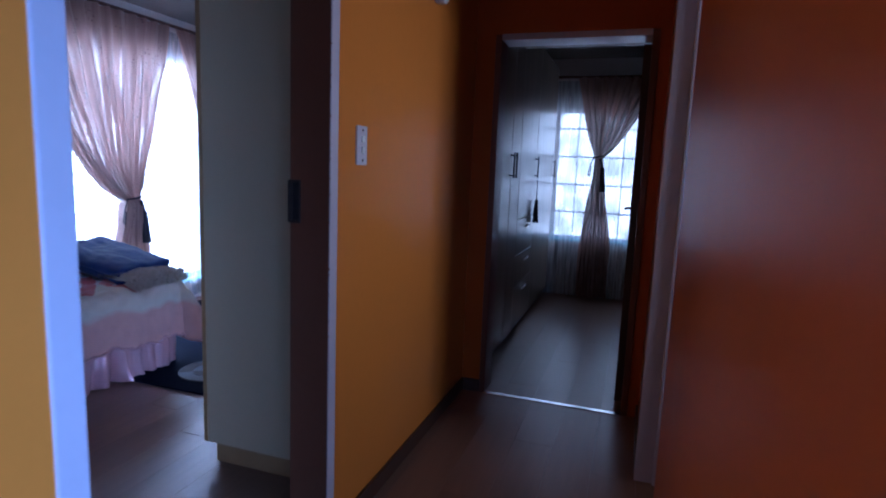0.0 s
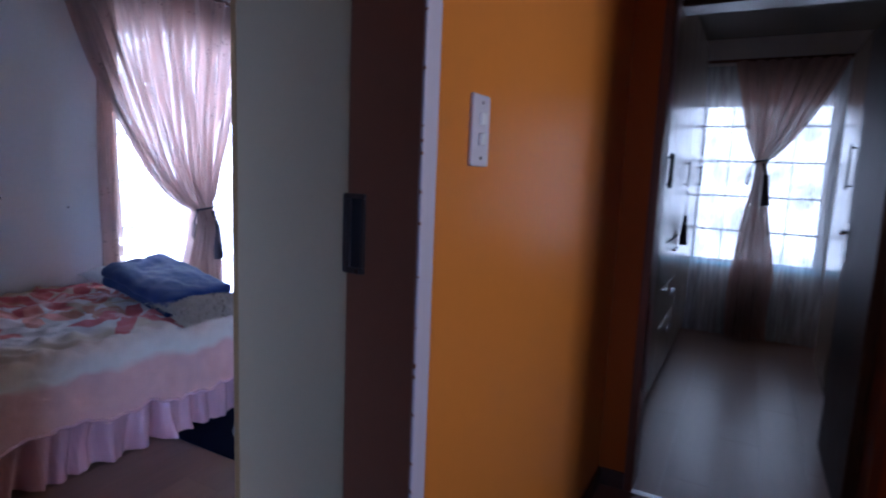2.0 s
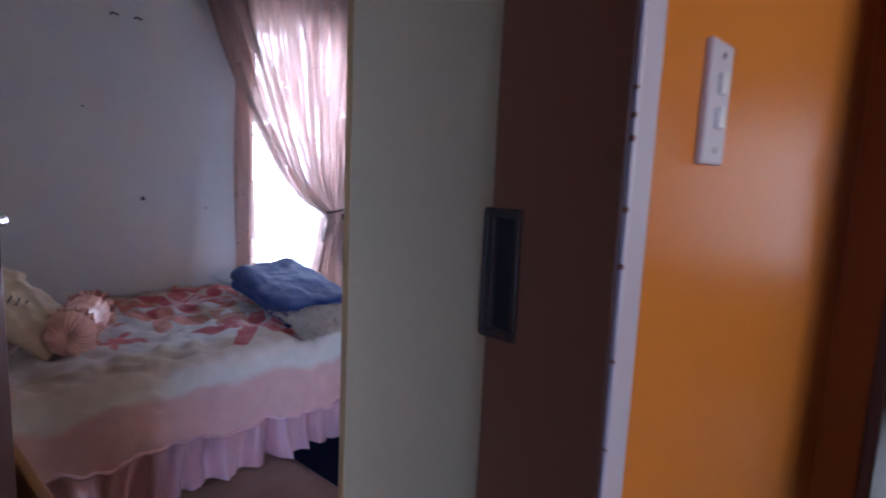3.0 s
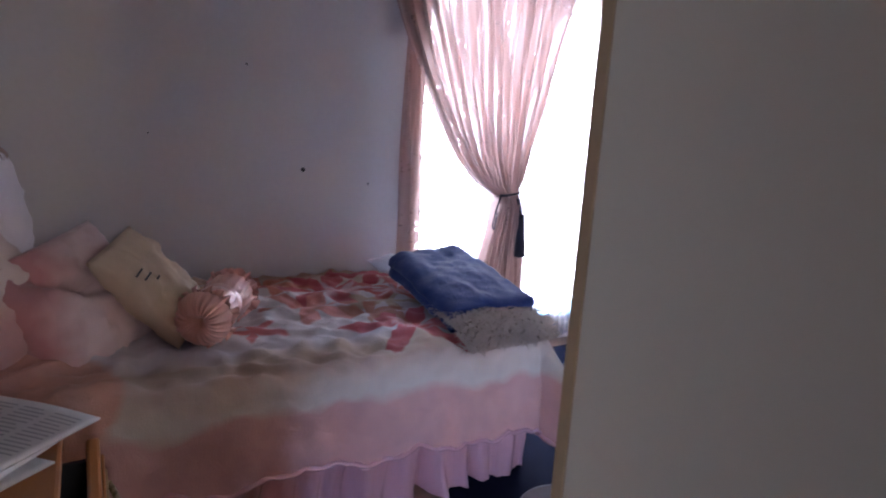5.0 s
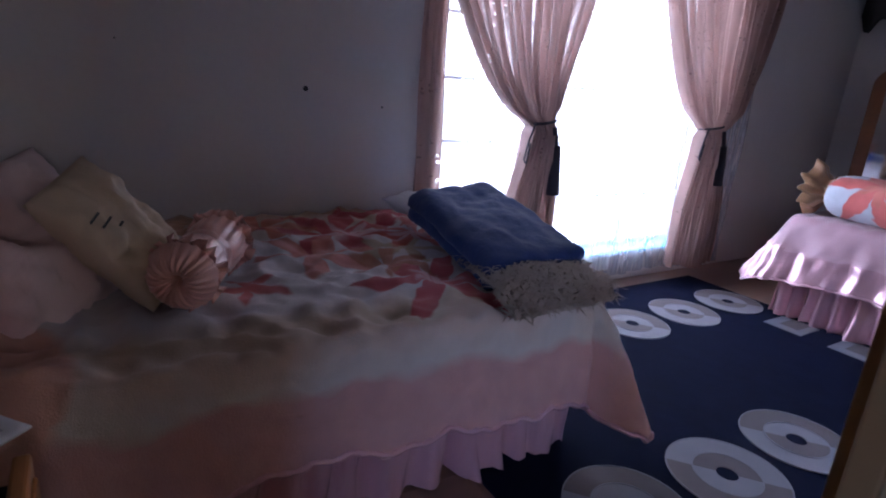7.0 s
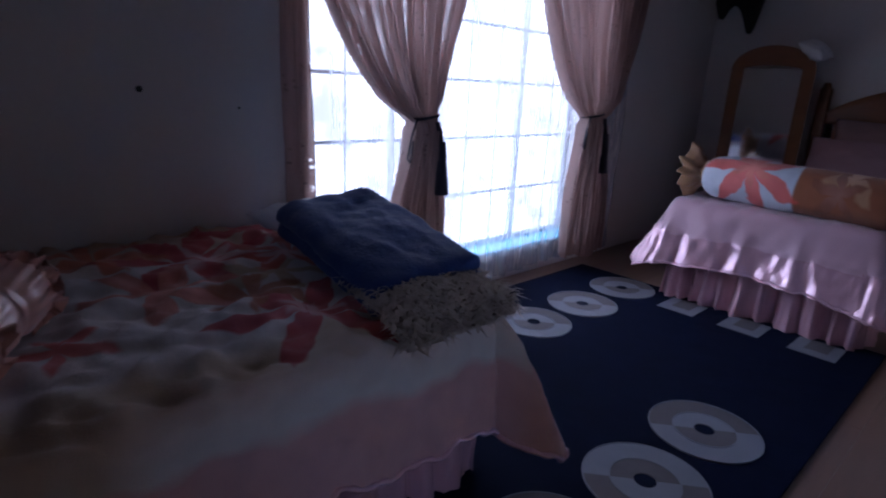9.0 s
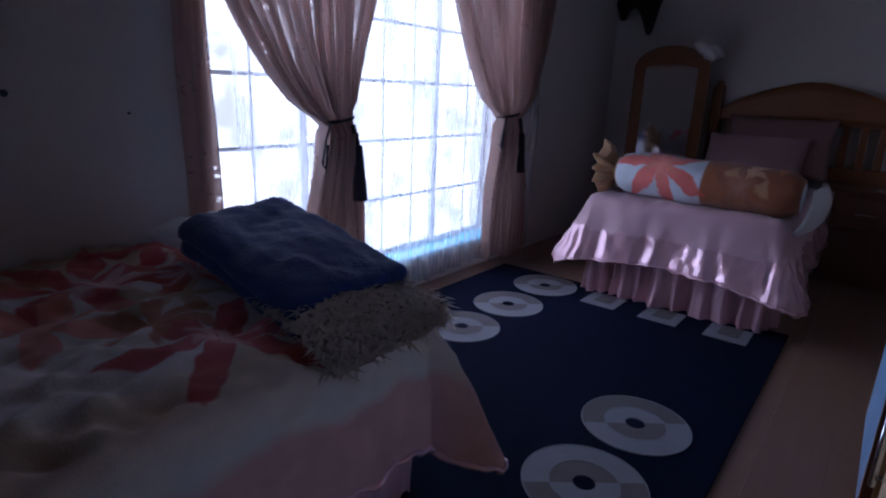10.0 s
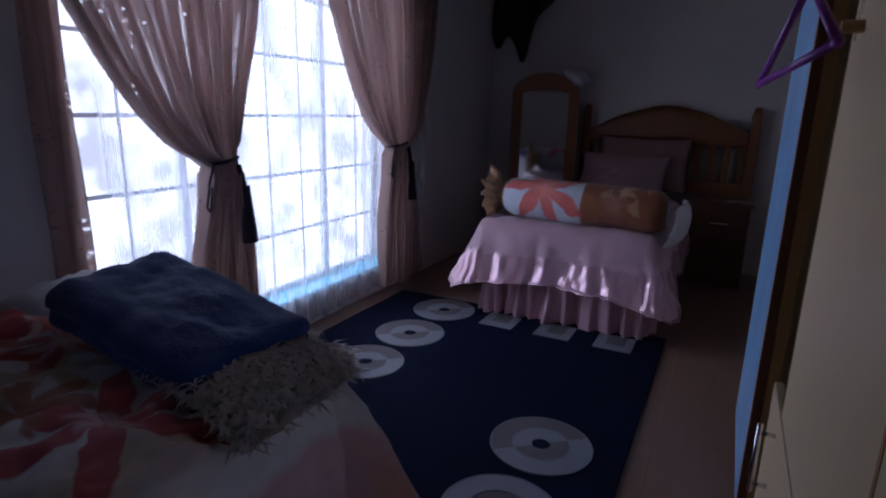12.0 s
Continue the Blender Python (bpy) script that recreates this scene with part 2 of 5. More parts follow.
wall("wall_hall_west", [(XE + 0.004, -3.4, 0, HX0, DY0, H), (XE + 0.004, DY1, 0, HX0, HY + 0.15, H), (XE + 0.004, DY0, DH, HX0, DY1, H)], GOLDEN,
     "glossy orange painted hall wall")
wall("wall_bedroom_east", [(XE, YS, 0, XE + 0.004, DY0, H), (XE, DY1, 0, XE + 0.004, 6.9, H), (XE, DY0, DH, XE + 0.004, DY1, H)], PLASTER,
     "cream plaster wall behind the wardrobe")
FX0, FX1, FH = -0.775, 0.075, 2.06
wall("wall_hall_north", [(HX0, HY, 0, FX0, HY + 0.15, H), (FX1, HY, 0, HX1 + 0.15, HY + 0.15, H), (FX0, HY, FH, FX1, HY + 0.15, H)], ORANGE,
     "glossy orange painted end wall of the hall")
BY0, BY1 = 1.42, 2.5
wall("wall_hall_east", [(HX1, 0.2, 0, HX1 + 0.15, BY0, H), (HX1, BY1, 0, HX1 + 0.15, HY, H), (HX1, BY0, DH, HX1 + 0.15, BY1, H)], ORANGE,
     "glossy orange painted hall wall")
wall("wall_hall_south", [(-1.5, -3.5, 0, 0.1, -3.4, H), (2.0, -3.5, 0, 3.3, -3.4, H), (0.1, -3.5, 0, 2.0, -3.4, 0.3), (0.1, -3.5, 2.1, 2.0, -3.4, H)], ORANGE, "plain wall with a window opening behind the hall")
FWX0, FWX1 = -0.86, 0.12
wall("wall_far_room_north", [(XE + 0.004, 6.3, 0, FWX0, 6.48, H), (FWX1, 6.3, 0, 2.5, 6.48, H), (FWX0, 6.3, 0, FWX1, 6.48, 0.6),
                             (FWX0, 6.3, 2.0, FWX1, 6.48, H)], PLASTER, "cream plaster wall around the far window")
wall("wall_far_room_west", [(XE + 0.004, HY + 0.15, 0, -1.03, 6.3, H)], PLASTER, "cream plaster wall behind fitted cupboards")
wall("wall_far_room_east", [(2.4, HY, 0, 2.5, 6.3, H)], PLASTER, "plain cream plaster wall")
wall("wall_bathroom_north", [(HX1 + 0.15, 3.35, 0, 2.4, 3.45, H)], PLASTER, "pale bathroom wall behind the basin")
wall("wall_bathroom_east", [(2.5, 1.0, 0, 2.6, 1.5, H), (2.5, 2.3, 0, 2.6, 3.45, H), (2.5, 1.5, 0, 2.6, 2.3, 1.2), (2.5, 1.5, 2.0, 2.6, 2.3, H)], PLASTER,
     "pale bathroom wall with a window opening")
wall("wall_living_room_north", [(HX1 + 0.15, 0.2, 0, 3.0, 0.3, H)], PLASTER, "plain pale wall of the next room")
wall("wall_living_room_east", [(3.0, -3.4, 0, 3.12, -3.3, H), (3.0, -1.3, 0, 3.12, 0.3, H), (3.0, -3.3, 0, 3.12, -1.3, 0.4), (3.0, -3.3, 2.1, 3.12, -1.3, H)], PLASTER,
     "plain pale wall of the next room with a window opening")
wall("wall_bathroom_south", [(HX1 + 0.15, 1.0, 0, 2.5, 1.1, H)], PLASTER, "plain pale bathroom wall")


# ---- doors ----
def jamb(parent, x0, y0, x1, y1, z1, material):
    part("door_jamb", box(x0, y0, 0, x1, y1, z1, 0.004), material, parent)


def lever(parent, at, out, along):
    """A lever handle on a narrow plate; out and along are unit vectors."""
    at, out, along = Vector(at), Vector(out), Vector(along)
    up = Vector((0, 0, 1))
    bm = bmesh.new()
    m = Matrix((along, out, up)).transposed().to_4x4()
    r = bmesh.ops.create_cube(bm, size=1)
    bmesh.ops.transform(bm, matrix=Matrix.Translation(at + out * 0.003) @ m @ Matrix.Diagonal((0.042, 0.006, 0.19, 1)), verts=r["verts"])
    bmesh.ops.bevel(bm, geom=list(bm.edges), offset=0.002, segments=1, affect="EDGES")
    plate = part("handle_plate", bm, CHROME, parent, "chrome handle plate")
    bm = rod(at + up * 0.05, at + up * 0.05 + out * 0.04, 0.009)
    rod(at + up * 0.05 + out * 0.037, at + up * 0.05 + out * 0.037 - along * 0.11, 0.009, bm, r2=0.007)
    part("lever", bm, CHROME, plate, smooth=True)
    part("keyhole", rod(at - up * 0.05, at - up * 0.05 + out * 0.0075, 0.006), BLACK, plate)


REVEAL = mat("mauve_brown_frame", (0.21, 0.08, 0.042), 0.4, 0.1, 5, 0.08, 40)
d1 = holder("door_1", "open dark brown bedroom door in a painted steel frame", "door", kind="structure")
jamb(d1, XE + 0.005, 1.556, HX0 + 0.0, 1.599, 2.06, REVEAL)
jamb(d1, HX0 + 0.0005, 1.552, HX0 + 0.006, 1.6, 2.1, STEEL)
jamb(d1, XE - 0.012, 0.661, HX0 - 0.012, 0.7, 2.06, REVEAL)
jamb(d1, HX0 - 0.012, 0.638, HX0 + 0.006, 0.7, 2.1, STEEL)
part("frame_head", box(XE - 0.012, 0.701, 2.02, HX0 + 0.006, 1.551, 2.059, 0.004), REVEAL, d1)
chip_rng = random.Random(3)
for _ in range(18):
    z = chip_rng.uniform(0.75, 1.75)
    h, w = chip_rng.uniform(0.0008, 0.003), chip_rng.uniform(0.0002, 0.001)
    part("paint_chip", box(HX0 + 0.001, 1.5508, z - h, HX0 + 0.0064, 1.5515 + w, z + h, 0.0002), REVEAL, d1)
# strike plate wrapped round the bedroom-side edge of the frame
SX = XE + 0.013
sp = box(SX - 0.013, 1.549, 1.126, SX - 0.004, 1.579, 1.264, 0.004)
box(SX - 0.004, 1.549, 1.255, SX + 0.034, 1.5555, 1.264, 0.002, sp)
box(SX - 0.004, 1.549, 1.126, SX + 0.034, 1.5555, 1.137, 0.002, sp)
box(SX + 0.026, 1.5495, 1.137, SX + 0.034, 1.5555, 1.255, 0.002, sp)
box(SX - 0.004, 1.5495, 1.137, SX + 0.004, 1.5555, 1.255, 0.002, sp)
strike = part("strike_plate", sp, mat("worn_dark_steel", (0.05, 0.035, 0.03), 0.6, 0.4, 30, 0.2, 120, metal=0.3), d1, "dark worn metal strike plate")
part("latch_slot", box(SX + 0.004, 1.5535, 1.137, SX + 0.026, 1.5558, 1.255), BLACK, strike)
part("screw", rod((SX + 0.02, 1.5485, 1.131), (SX + 0.02, 1.5505, 1.131), 0.004), CHROME, strike)
ang = radians(51.3)
hx, hy = XE - 0.005, 0.703
ax = Vector((-math.sin(ang), math.cos(ang), 0))
nx = Vector((math.cos(ang), math.sin(ang), 0))
leaf = box(0, -0.018, 0.012, 0.88, 0.018, 2.015, 0.003)
bmesh.ops.transform(leaf, matrix=Matrix.Translation((hx, hy, 0)) @ Matrix((ax, nx, (0, 0, 1))).transposed().to_4x4(), verts=leaf.verts)
lf = part("door_leaf", leaf, DARKWOOD, d1, "dark varnished wooden leaf standing half open")
lever(lf, Vector((hx, hy, 1.155)) + ax * 0.815 + nx * 0.018, nx, ax)

d2 = holder("door_2", "dark glossy door standing open at the hall end", "door", kind="structure")
jamb(d2, FX0 + 0.001, HY - 0.012, FX0 + 0.035, HY + 0.16, 2.05, BROWN)
jamb(d2, FX1 - 0.035, HY - 0.012, FX1 - 0.001, HY + 0.16, 2.05, BROWN)
# The head takes paler paint than the jambs for its underside's bright reflection.
part("frame_head", box(FX0 + 0.036, HY - 0.014, 2.025, FX1 - 0.036, HY + 0.162, 2.059, 0.004), STEEL, d2, "glossy steel door head, pale for the light it reflects")
lf2 = part("door_leaf", box(0.0, HY + 0.165, 0.012, 0.04, HY + 0.94, 2.02, 0.003), mat("dark_gloss_wood", (0.05, 0.025, 0.02), 0.5, 0.2, 4, 0.03, 50, stretch=(6, 6, 1)), d2)
lever(lf2, (0.0, HY + 0.88, 1.05), (-1, 0, 0), (0, 1, 0))
part("threshold_strip", box(FX0 + 0.036, HY - 0.018, 0.0, FX1 - 0.036, HY + 0.016, 0.006, 0.002), CHROME, d2, "thin aluminium threshold strip")

d3 = holder("door_3", "open bathroom doorway with a lilac steel frame", "door", kind="structure")
jamb(d3, HX1 - 0.014, BY1 - 0.045, HX1 + 0.165, BY1 - 0.001, 2.05, STEEL)
part("door_stop", box(HX1 + 0.06, BY1 - 0.062, 0, HX1 + 0.166, BY1 - 0.046, 2.02, 0.004), STEEL, d3)
jamb(d3, HX1 + 0.01, BY0 + 0.001, HX1 + 0.165, BY0 + 0.03, 2.05, STEEL)
part("frame_head", box(HX1 - 0.012, BY0 + 0.031, 2.02, HX1 + 0.164, BY1 - 0.063, 2.059, 0.004), STEEL, d3)
part("strike_plate", box(HX1 + 0.115, BY1 - 0.0655, 1.134, HX1 + 0.15, BY1 - 0.0625, 1.262), BRASS, d3, "worn brass strike plate")

# ---- hall fittings ----
for nm, b in (("baseboard_hall_west", (HX0, DY1 + 0.002, 0, HX0 + 0.014, HY, 0.075)), ("baseboard_hall_north", (HX0 + 0.014, HY - 0.014, 0, FX0, HY, 0.075)),
              ("baseboard_hall_east", (HX1 - 0.014, BY1, 0, HX1, HY, 0.075)), ("baseboard_hall_near", (HX1 - 0.014, 0.2, 0, HX1, BY0, 0.075))):
    thing(nm, box(*b, 0.004), SKIRTING, "dark stained wooden skirting board", "skirting", kind="structure")

sw = holder("light_switch", "white two-lever light switch plate on the orange wall", "light switch")
part("plate", box(HX0, 1.722, 1.319, HX0 + 0.009, 1.796, 1.452, 0.003), WHITEPLASTIC, sw)
for z in (1.37, 1.407):
    rk = part("rocker", box(HX0 + 0.008, 1.748, z - 0.012, HX0 + 0.016, 1.768, z + 0.012, 0.003), CERAMIC, sw)
for z in (1.335, 1.437):
    part("screw", rod((HX0 + 0.008, 1.758, z), (HX0 + 0.0105, 1.758, z), 0.004), CHROME, sw)

pir = holder("alarm_sensor", "small white alarm sensor high on the orange wall", "sensor")
part("housing", box(HX0, 2.43, 2.04, HX0 + 0.05, 2.49, 2.14, 0.012), WHITEPLASTIC, pir, smooth=False)
part("lens", box(HX0 + 0.049, 2.44, 2.05, HX0 + 0.056, 2.48, 2.09, 0.003), CERAMIC, pir)


# ---- windows ----
GLASS = bpy.data.materials.new("window_glass")
GLASS.use_nodes = True
_n, _l = GLASS.node_tree.nodes, GLASS.node_tree.links
_t, _g, _m = _n.new("ShaderNodeBsdfTransparent"), _n.new("ShaderNodeBsdfGlossy"), _n.new("ShaderNodeMixShader")
_g.inputs["Roughness"].default_value = 0.02
_m.inputs[0].default_value = 0.05
_l.new(_t.outputs[0], _m.inputs[1]), _l.new(_g.outputs[0], _m.inputs[2]), _l.new(_m.outputs[0], _n["Material Output"].inputs[0])


# The cyan is skylight falling on the sill, put into its base colour.
SILL = mat("skylit_sill_tint", (0.12, 0.55, 0.8), 0.4, 0.06, 5, 0.05, 60)


def window(name, label, axis, at, a0, a1, z0, z1, mullions, bars, rows, inner):
    """A window in a wall across x or y at the depth at; inner is the room face of the wall."""
    def b(u0, d0, w0, u1, d1, w1, bevel=0.003):
        return box(d0, u0, w0, d1, u1, w1, bevel) if axis == "x" else box(u0, d0, w0, u1, d1, w1, bevel)
    w = holder(name, label, "window", kind="structure")
    s = 1 if inner > at else -1
    o = sorted((at, at + 0.035 * s))
    part("window_frame", b(a0, o[0], z0, a0 + 0.03, o[1], z1), BARS, w)
    part("window_frame", b(a1 - 0.03, o[0], z0, a1, o[1], z1), BARS, w)
    part("window_frame", b(a0 + 0.03, o[0], z0, a1 - 0.03, o[1], z0 + 0.03), BARS, w)
    part("window_frame", b(a0 + 0.03, o[0], z1 - 0.03, a1 - 0.03, o[1], z1), BARS, w)
    edges = [a0 + 0.015, *mullions, a1 - 0.015]
    for m in mullions:
        part("mullion", b(m - 0.02, o[0], z0 + 0.03, m + 0.02, o[1], z1 - 0.03), BARS, w)
    for p, q in zip(edges, edges[1:]):
        g = part("pane", b(p + 0.005, at - 0.002, z0 + 0.02, q - 0.005, at + 0.002, z1 - 0.02, 0), GLASS, w)
        g.visible_shadow = False
    bx = at + 0.06 * s
    for z in rows:
        part("burglar_bar", b(a0, bx - 0.004, z - 0.009, a1, bx + 0.004, z + 0.009, 0.001), BARS, w)
    for a in bars:
        p0 = (bx + 0.007 * s, a, z0) if axis == "x" else (a, bx + 0.007 * s, z0)
        p1 = (bx + 0.007 * s, a, z1) if axis == "x" else (a, bx + 0.007 * s, z1)
        part("burglar_bar", rod(p0, p1, 0.0065, seg=8), BARS, w)
    si = sorted((at + 0.02 * s, inner + 0.03 * s))
    part("window_sill", b(a0 - 0.02, si[0], z0 - 0.022, a1 + 0.02, si[1], z0 + 0.002), SILL, w, "sill with cyan skylight put into its colour")


window("window_1", "tall bright window with white burglar bars", "x", XW - 0.16, WY0, WY1, WZ0, WZ1, (3.47, 4.46),
       [3.17, 3.72, 3.966, 4.208, 4.72], [0.54, 0.86, 1.167, 1.465, 1.77], XW)
window("window_2", "bright far window with burglar bars and lace", "y", 6.44, FWX0, FWX1, 0.6, 2.0, (-0.38,), [-0.62, -0.14], [0.9, 1.2, 1.5, 1.8], 6.3)
window("window_3", "small frosted bathroom window", "x", 2.57, 1.5, 2.3, 1.2, 2.0, (1.9,), [1.7, 2.1], [1.4, 1.6, 1.8], 2.5)


# ---- curtains ----
def smooth_step(a):
    a = min(1, max(0, a))
    return a * a * (3 - 2 * a)


def tied_curtain(name, axis, plane, top, tie, low, zs, folds, seed, label, rev=1, bow=(0.57, 0.85)):
    """A curtain gathered by a tie. top, tie, low: (left, right) across the wall; zs: heights of top, tie and hem."""
    rng = random.Random(seed)
    ph = [rng.uniform(0, 6.28) for _ in range(4)]
    cur = holder(name, label, "curtain", group="tied-back curtains")

    def f(u, v):
        z = zs[0] + (zs[2] - zs[0]) * v
        if z >= zs[1]:
            s = (z - zs[1]) / (zs[0] - zs[1])
            l = tie[0] + (top[0] - tie[0]) * s ** bow[0]
            r = tie[1] + (top[1] - tie[1]) * s ** bow[1]
        else:
            s = smooth_step((zs[1] - z) / (zs[1] - zs[2]) * 1.5)
            l, r = tie[0] + (low[0] - tie[0]) * s, tie[1] + (low[1] - tie[1]) * s
        w = r - l
        amp = 0.04 * min(1.0, 0.35 + 0.1 / max(w, 0.08) * 0.9) + 0.006
        if abs(z - zs[1]) < 0.06:
            amp *= 0.6
        a = l + w * u + 0.006 * math.sin(9 * z + 20 * u + ph[0])
        q = u + 0.02 * noise.noise(Vector((u * 6, 0.7 * z, seed)))
        fold = math.sin(2 * math.pi * folds * q + ph[1] + 0.6 * math.sin(3 * z + ph[2]))
        d = plane + rev * (amp * (1.6 * abs(fold) ** 0.7 * (1 if fold > 0 else -0.5) - 0.3) + 0.45 * amp * math.sin(2 * math.pi * folds * 2.3 * q + ph[3]) + 0.012 * noise.noise(Vector((u * 14, 2 * z, seed + 3))))
        zz = z + (0.025 * math.sin(7 * u + ph[2]) if v == 1 else 0)
        return (d, a, zz) if axis == "x" else (a, d, zz)

    part("drape", grid(folds * 12, 60, f, size=(2.2, zs[0] - zs[2])), CURTAIN, cur, smooth=True)
    # the cord tie with its tassel
    c, zt = (tie[0] + tie[1]) / 2, zs[1]
    bm = bmesh.new()
    n = 18
    for i in range(n):
        t0, t1 = 2 * math.pi * i / n, 2 * math.pi * (i + 1) / n
        hw = (tie[1] - tie[0]) / 2 + 0.012
        p = [(plane + 0.05 * math.sin(t), c + hw * math.cos(t), zt + 0.012 * math.cos(t)) for t in (t0, t1)]
        if axis == "y":
            p = [(q[1], q[0], q[2]) for q in p]
        rod(p[0], p[1], 0.007, bm, 6)
    band = part("tie_band", bm, BLACKCORD, cur, "dark cord tie", smooth=True)

    def at(a, d, z):
        return (plane + rev * d, a, z) if axis == "x" else (a, plane + rev * d, z)
    bm = bmesh.new()
    pts = [at(tie[0] + 0.0, 0.05, zt), at(tie[0] - 0.03, 0.05, zt - 0.08), at(tie[0] - 0.05, 0.05, zt - 0.18), at(tie[0] - 0.035, 0.05, zt - 0.2), at(tie[0] - 0.02, 0.05, zt - 0.1)]
    for a, b in zip(pts, pts[1:]):
        rod(a, b, 0.005, bm, 6)
    part("cord_loop", bm, BLACKCORD, band, smooth=True)
    bm = rod(at(tie[1] - 0.03, 0.055, zt - 0.02), at(tie[1], 0.055, zt - 0.12), 0.012, seg=8)
    rod(at(tie[1], 0.055, zt - 0.11), at(tie[1] + 0.015, 0.055, zt - 0.36), 0.02, bm, 8, 0.034)
    part("tassel", bm, BLACKCORD, band, "long dark tassel", smooth=True)
    return cur


BLACKCORD = mat("dark_cord", (0.03, 0.025, 0.035), 0.85, 0.3, 20, 0.4, 200)
tied_curtain("curtain", "x", -3.77, (2.5, 3.9), (3.37, 3.52), (3.27, 3.6), (2.4, 0.99, 0.3), 13, 1, "dusty pink voile curtain tied back with a dark cord")
tied_curtain("curtain", "x", -3.77, (3.92, 5.42), (4.76, 4.94), (4.67, 5.1), (2.4, 1.0, 0.09), 13, 2, "dusty pink voile curtain tied beside the lit lace", bow=(0.6, 0.33))
tied_curtain("curtain", "y", 6.12, (-0.64, 0.16), (-0.42, -0.33), (-0.52, -0.2), (2.3, 1.5, 0.0), 8, 3, "dusty pink curtain tied in the middle of the far window", rev=-1, bow=(0.8, 0.7))


def hanging(name, axis, plane, a0, a1, z0, z1, folds, amp, material, label, seed, category="curtain"):
    rng = random.Random(seed)
    ph = [rng.uniform(0, 6.28) for _ in range(5)]

    def f(u, v):
        z = z1 + (z0 - z1) * v
        q = u + 0.012 * math.sin(5 * z + ph[3])
        d = plane + amp * (0.4 + 0.6 * v) * (math.sin(2 * math.pi * folds * q + ph[0]) + 0.5 * math.sin(2 * math.pi * folds * 1.7 * q + ph[1]) + 0.3 * math.sin(2 * math.pi * folds * 3.1 * q + ph[2]))
        a = a0 + (a1 - a0) * u + 0.01 * math.sin(4 * z + 12 * u)
        return (d, a, z + (0.012 * math.sin(14 * u + ph[4]) if v == 1 else 0)) if axis == "x" else (a, d, z)
    return thing(name, grid(folds * 10, 30, f, size=(a1 - a0, z1 - z0)), material, label, category, group="lace curtains" if material in (SHEER, SHEERFAR) else "", smooth=True)


hanging("lace_curtain", "x", -3.845, 3.0, 5.36, 0.06, 2.38, 17, 0.014, SHEER, "sheer white lace curtain covering the barred window", 5)
hanging("lace_curtain", "y", 6.2, -0.9, 0.16, 0.0, 2.28, 10, 0.012, SHEERFAR, "sheer white lace curtain over the far window", 6)
hanging("side_curtain", "x", -3.865, 2.79, 2.925, 0.45, 2.38, 2, 0.012, CURTAIN, "narrow dusty pink curtain edge against the cream wall", 7)
for nm, p in (("curtain_rail", ((-3.8, 2.42, 2.42), (-3.8, 5.5, 2.42))), ("curtain_rail", ((-0.86, 6.15, 2.31), (0.2, 6.15, 2.31)))):
    bm = rod(*p, 0.014)
    thing(nm, bm, DARKWOOD, "dark round wooden curtain rail above the window", "curtain rail", smooth=True)


# ---- bed by the wall ----
def puff(x, y, s=1.0):
    return noise.noise(Vector((x * 4.2 * s, y * 4.2 * s, 0.3))) * 0.5 + noise.noise(Vector((x * 9 * s, y * 9 * s, 2.7))) * 0.3


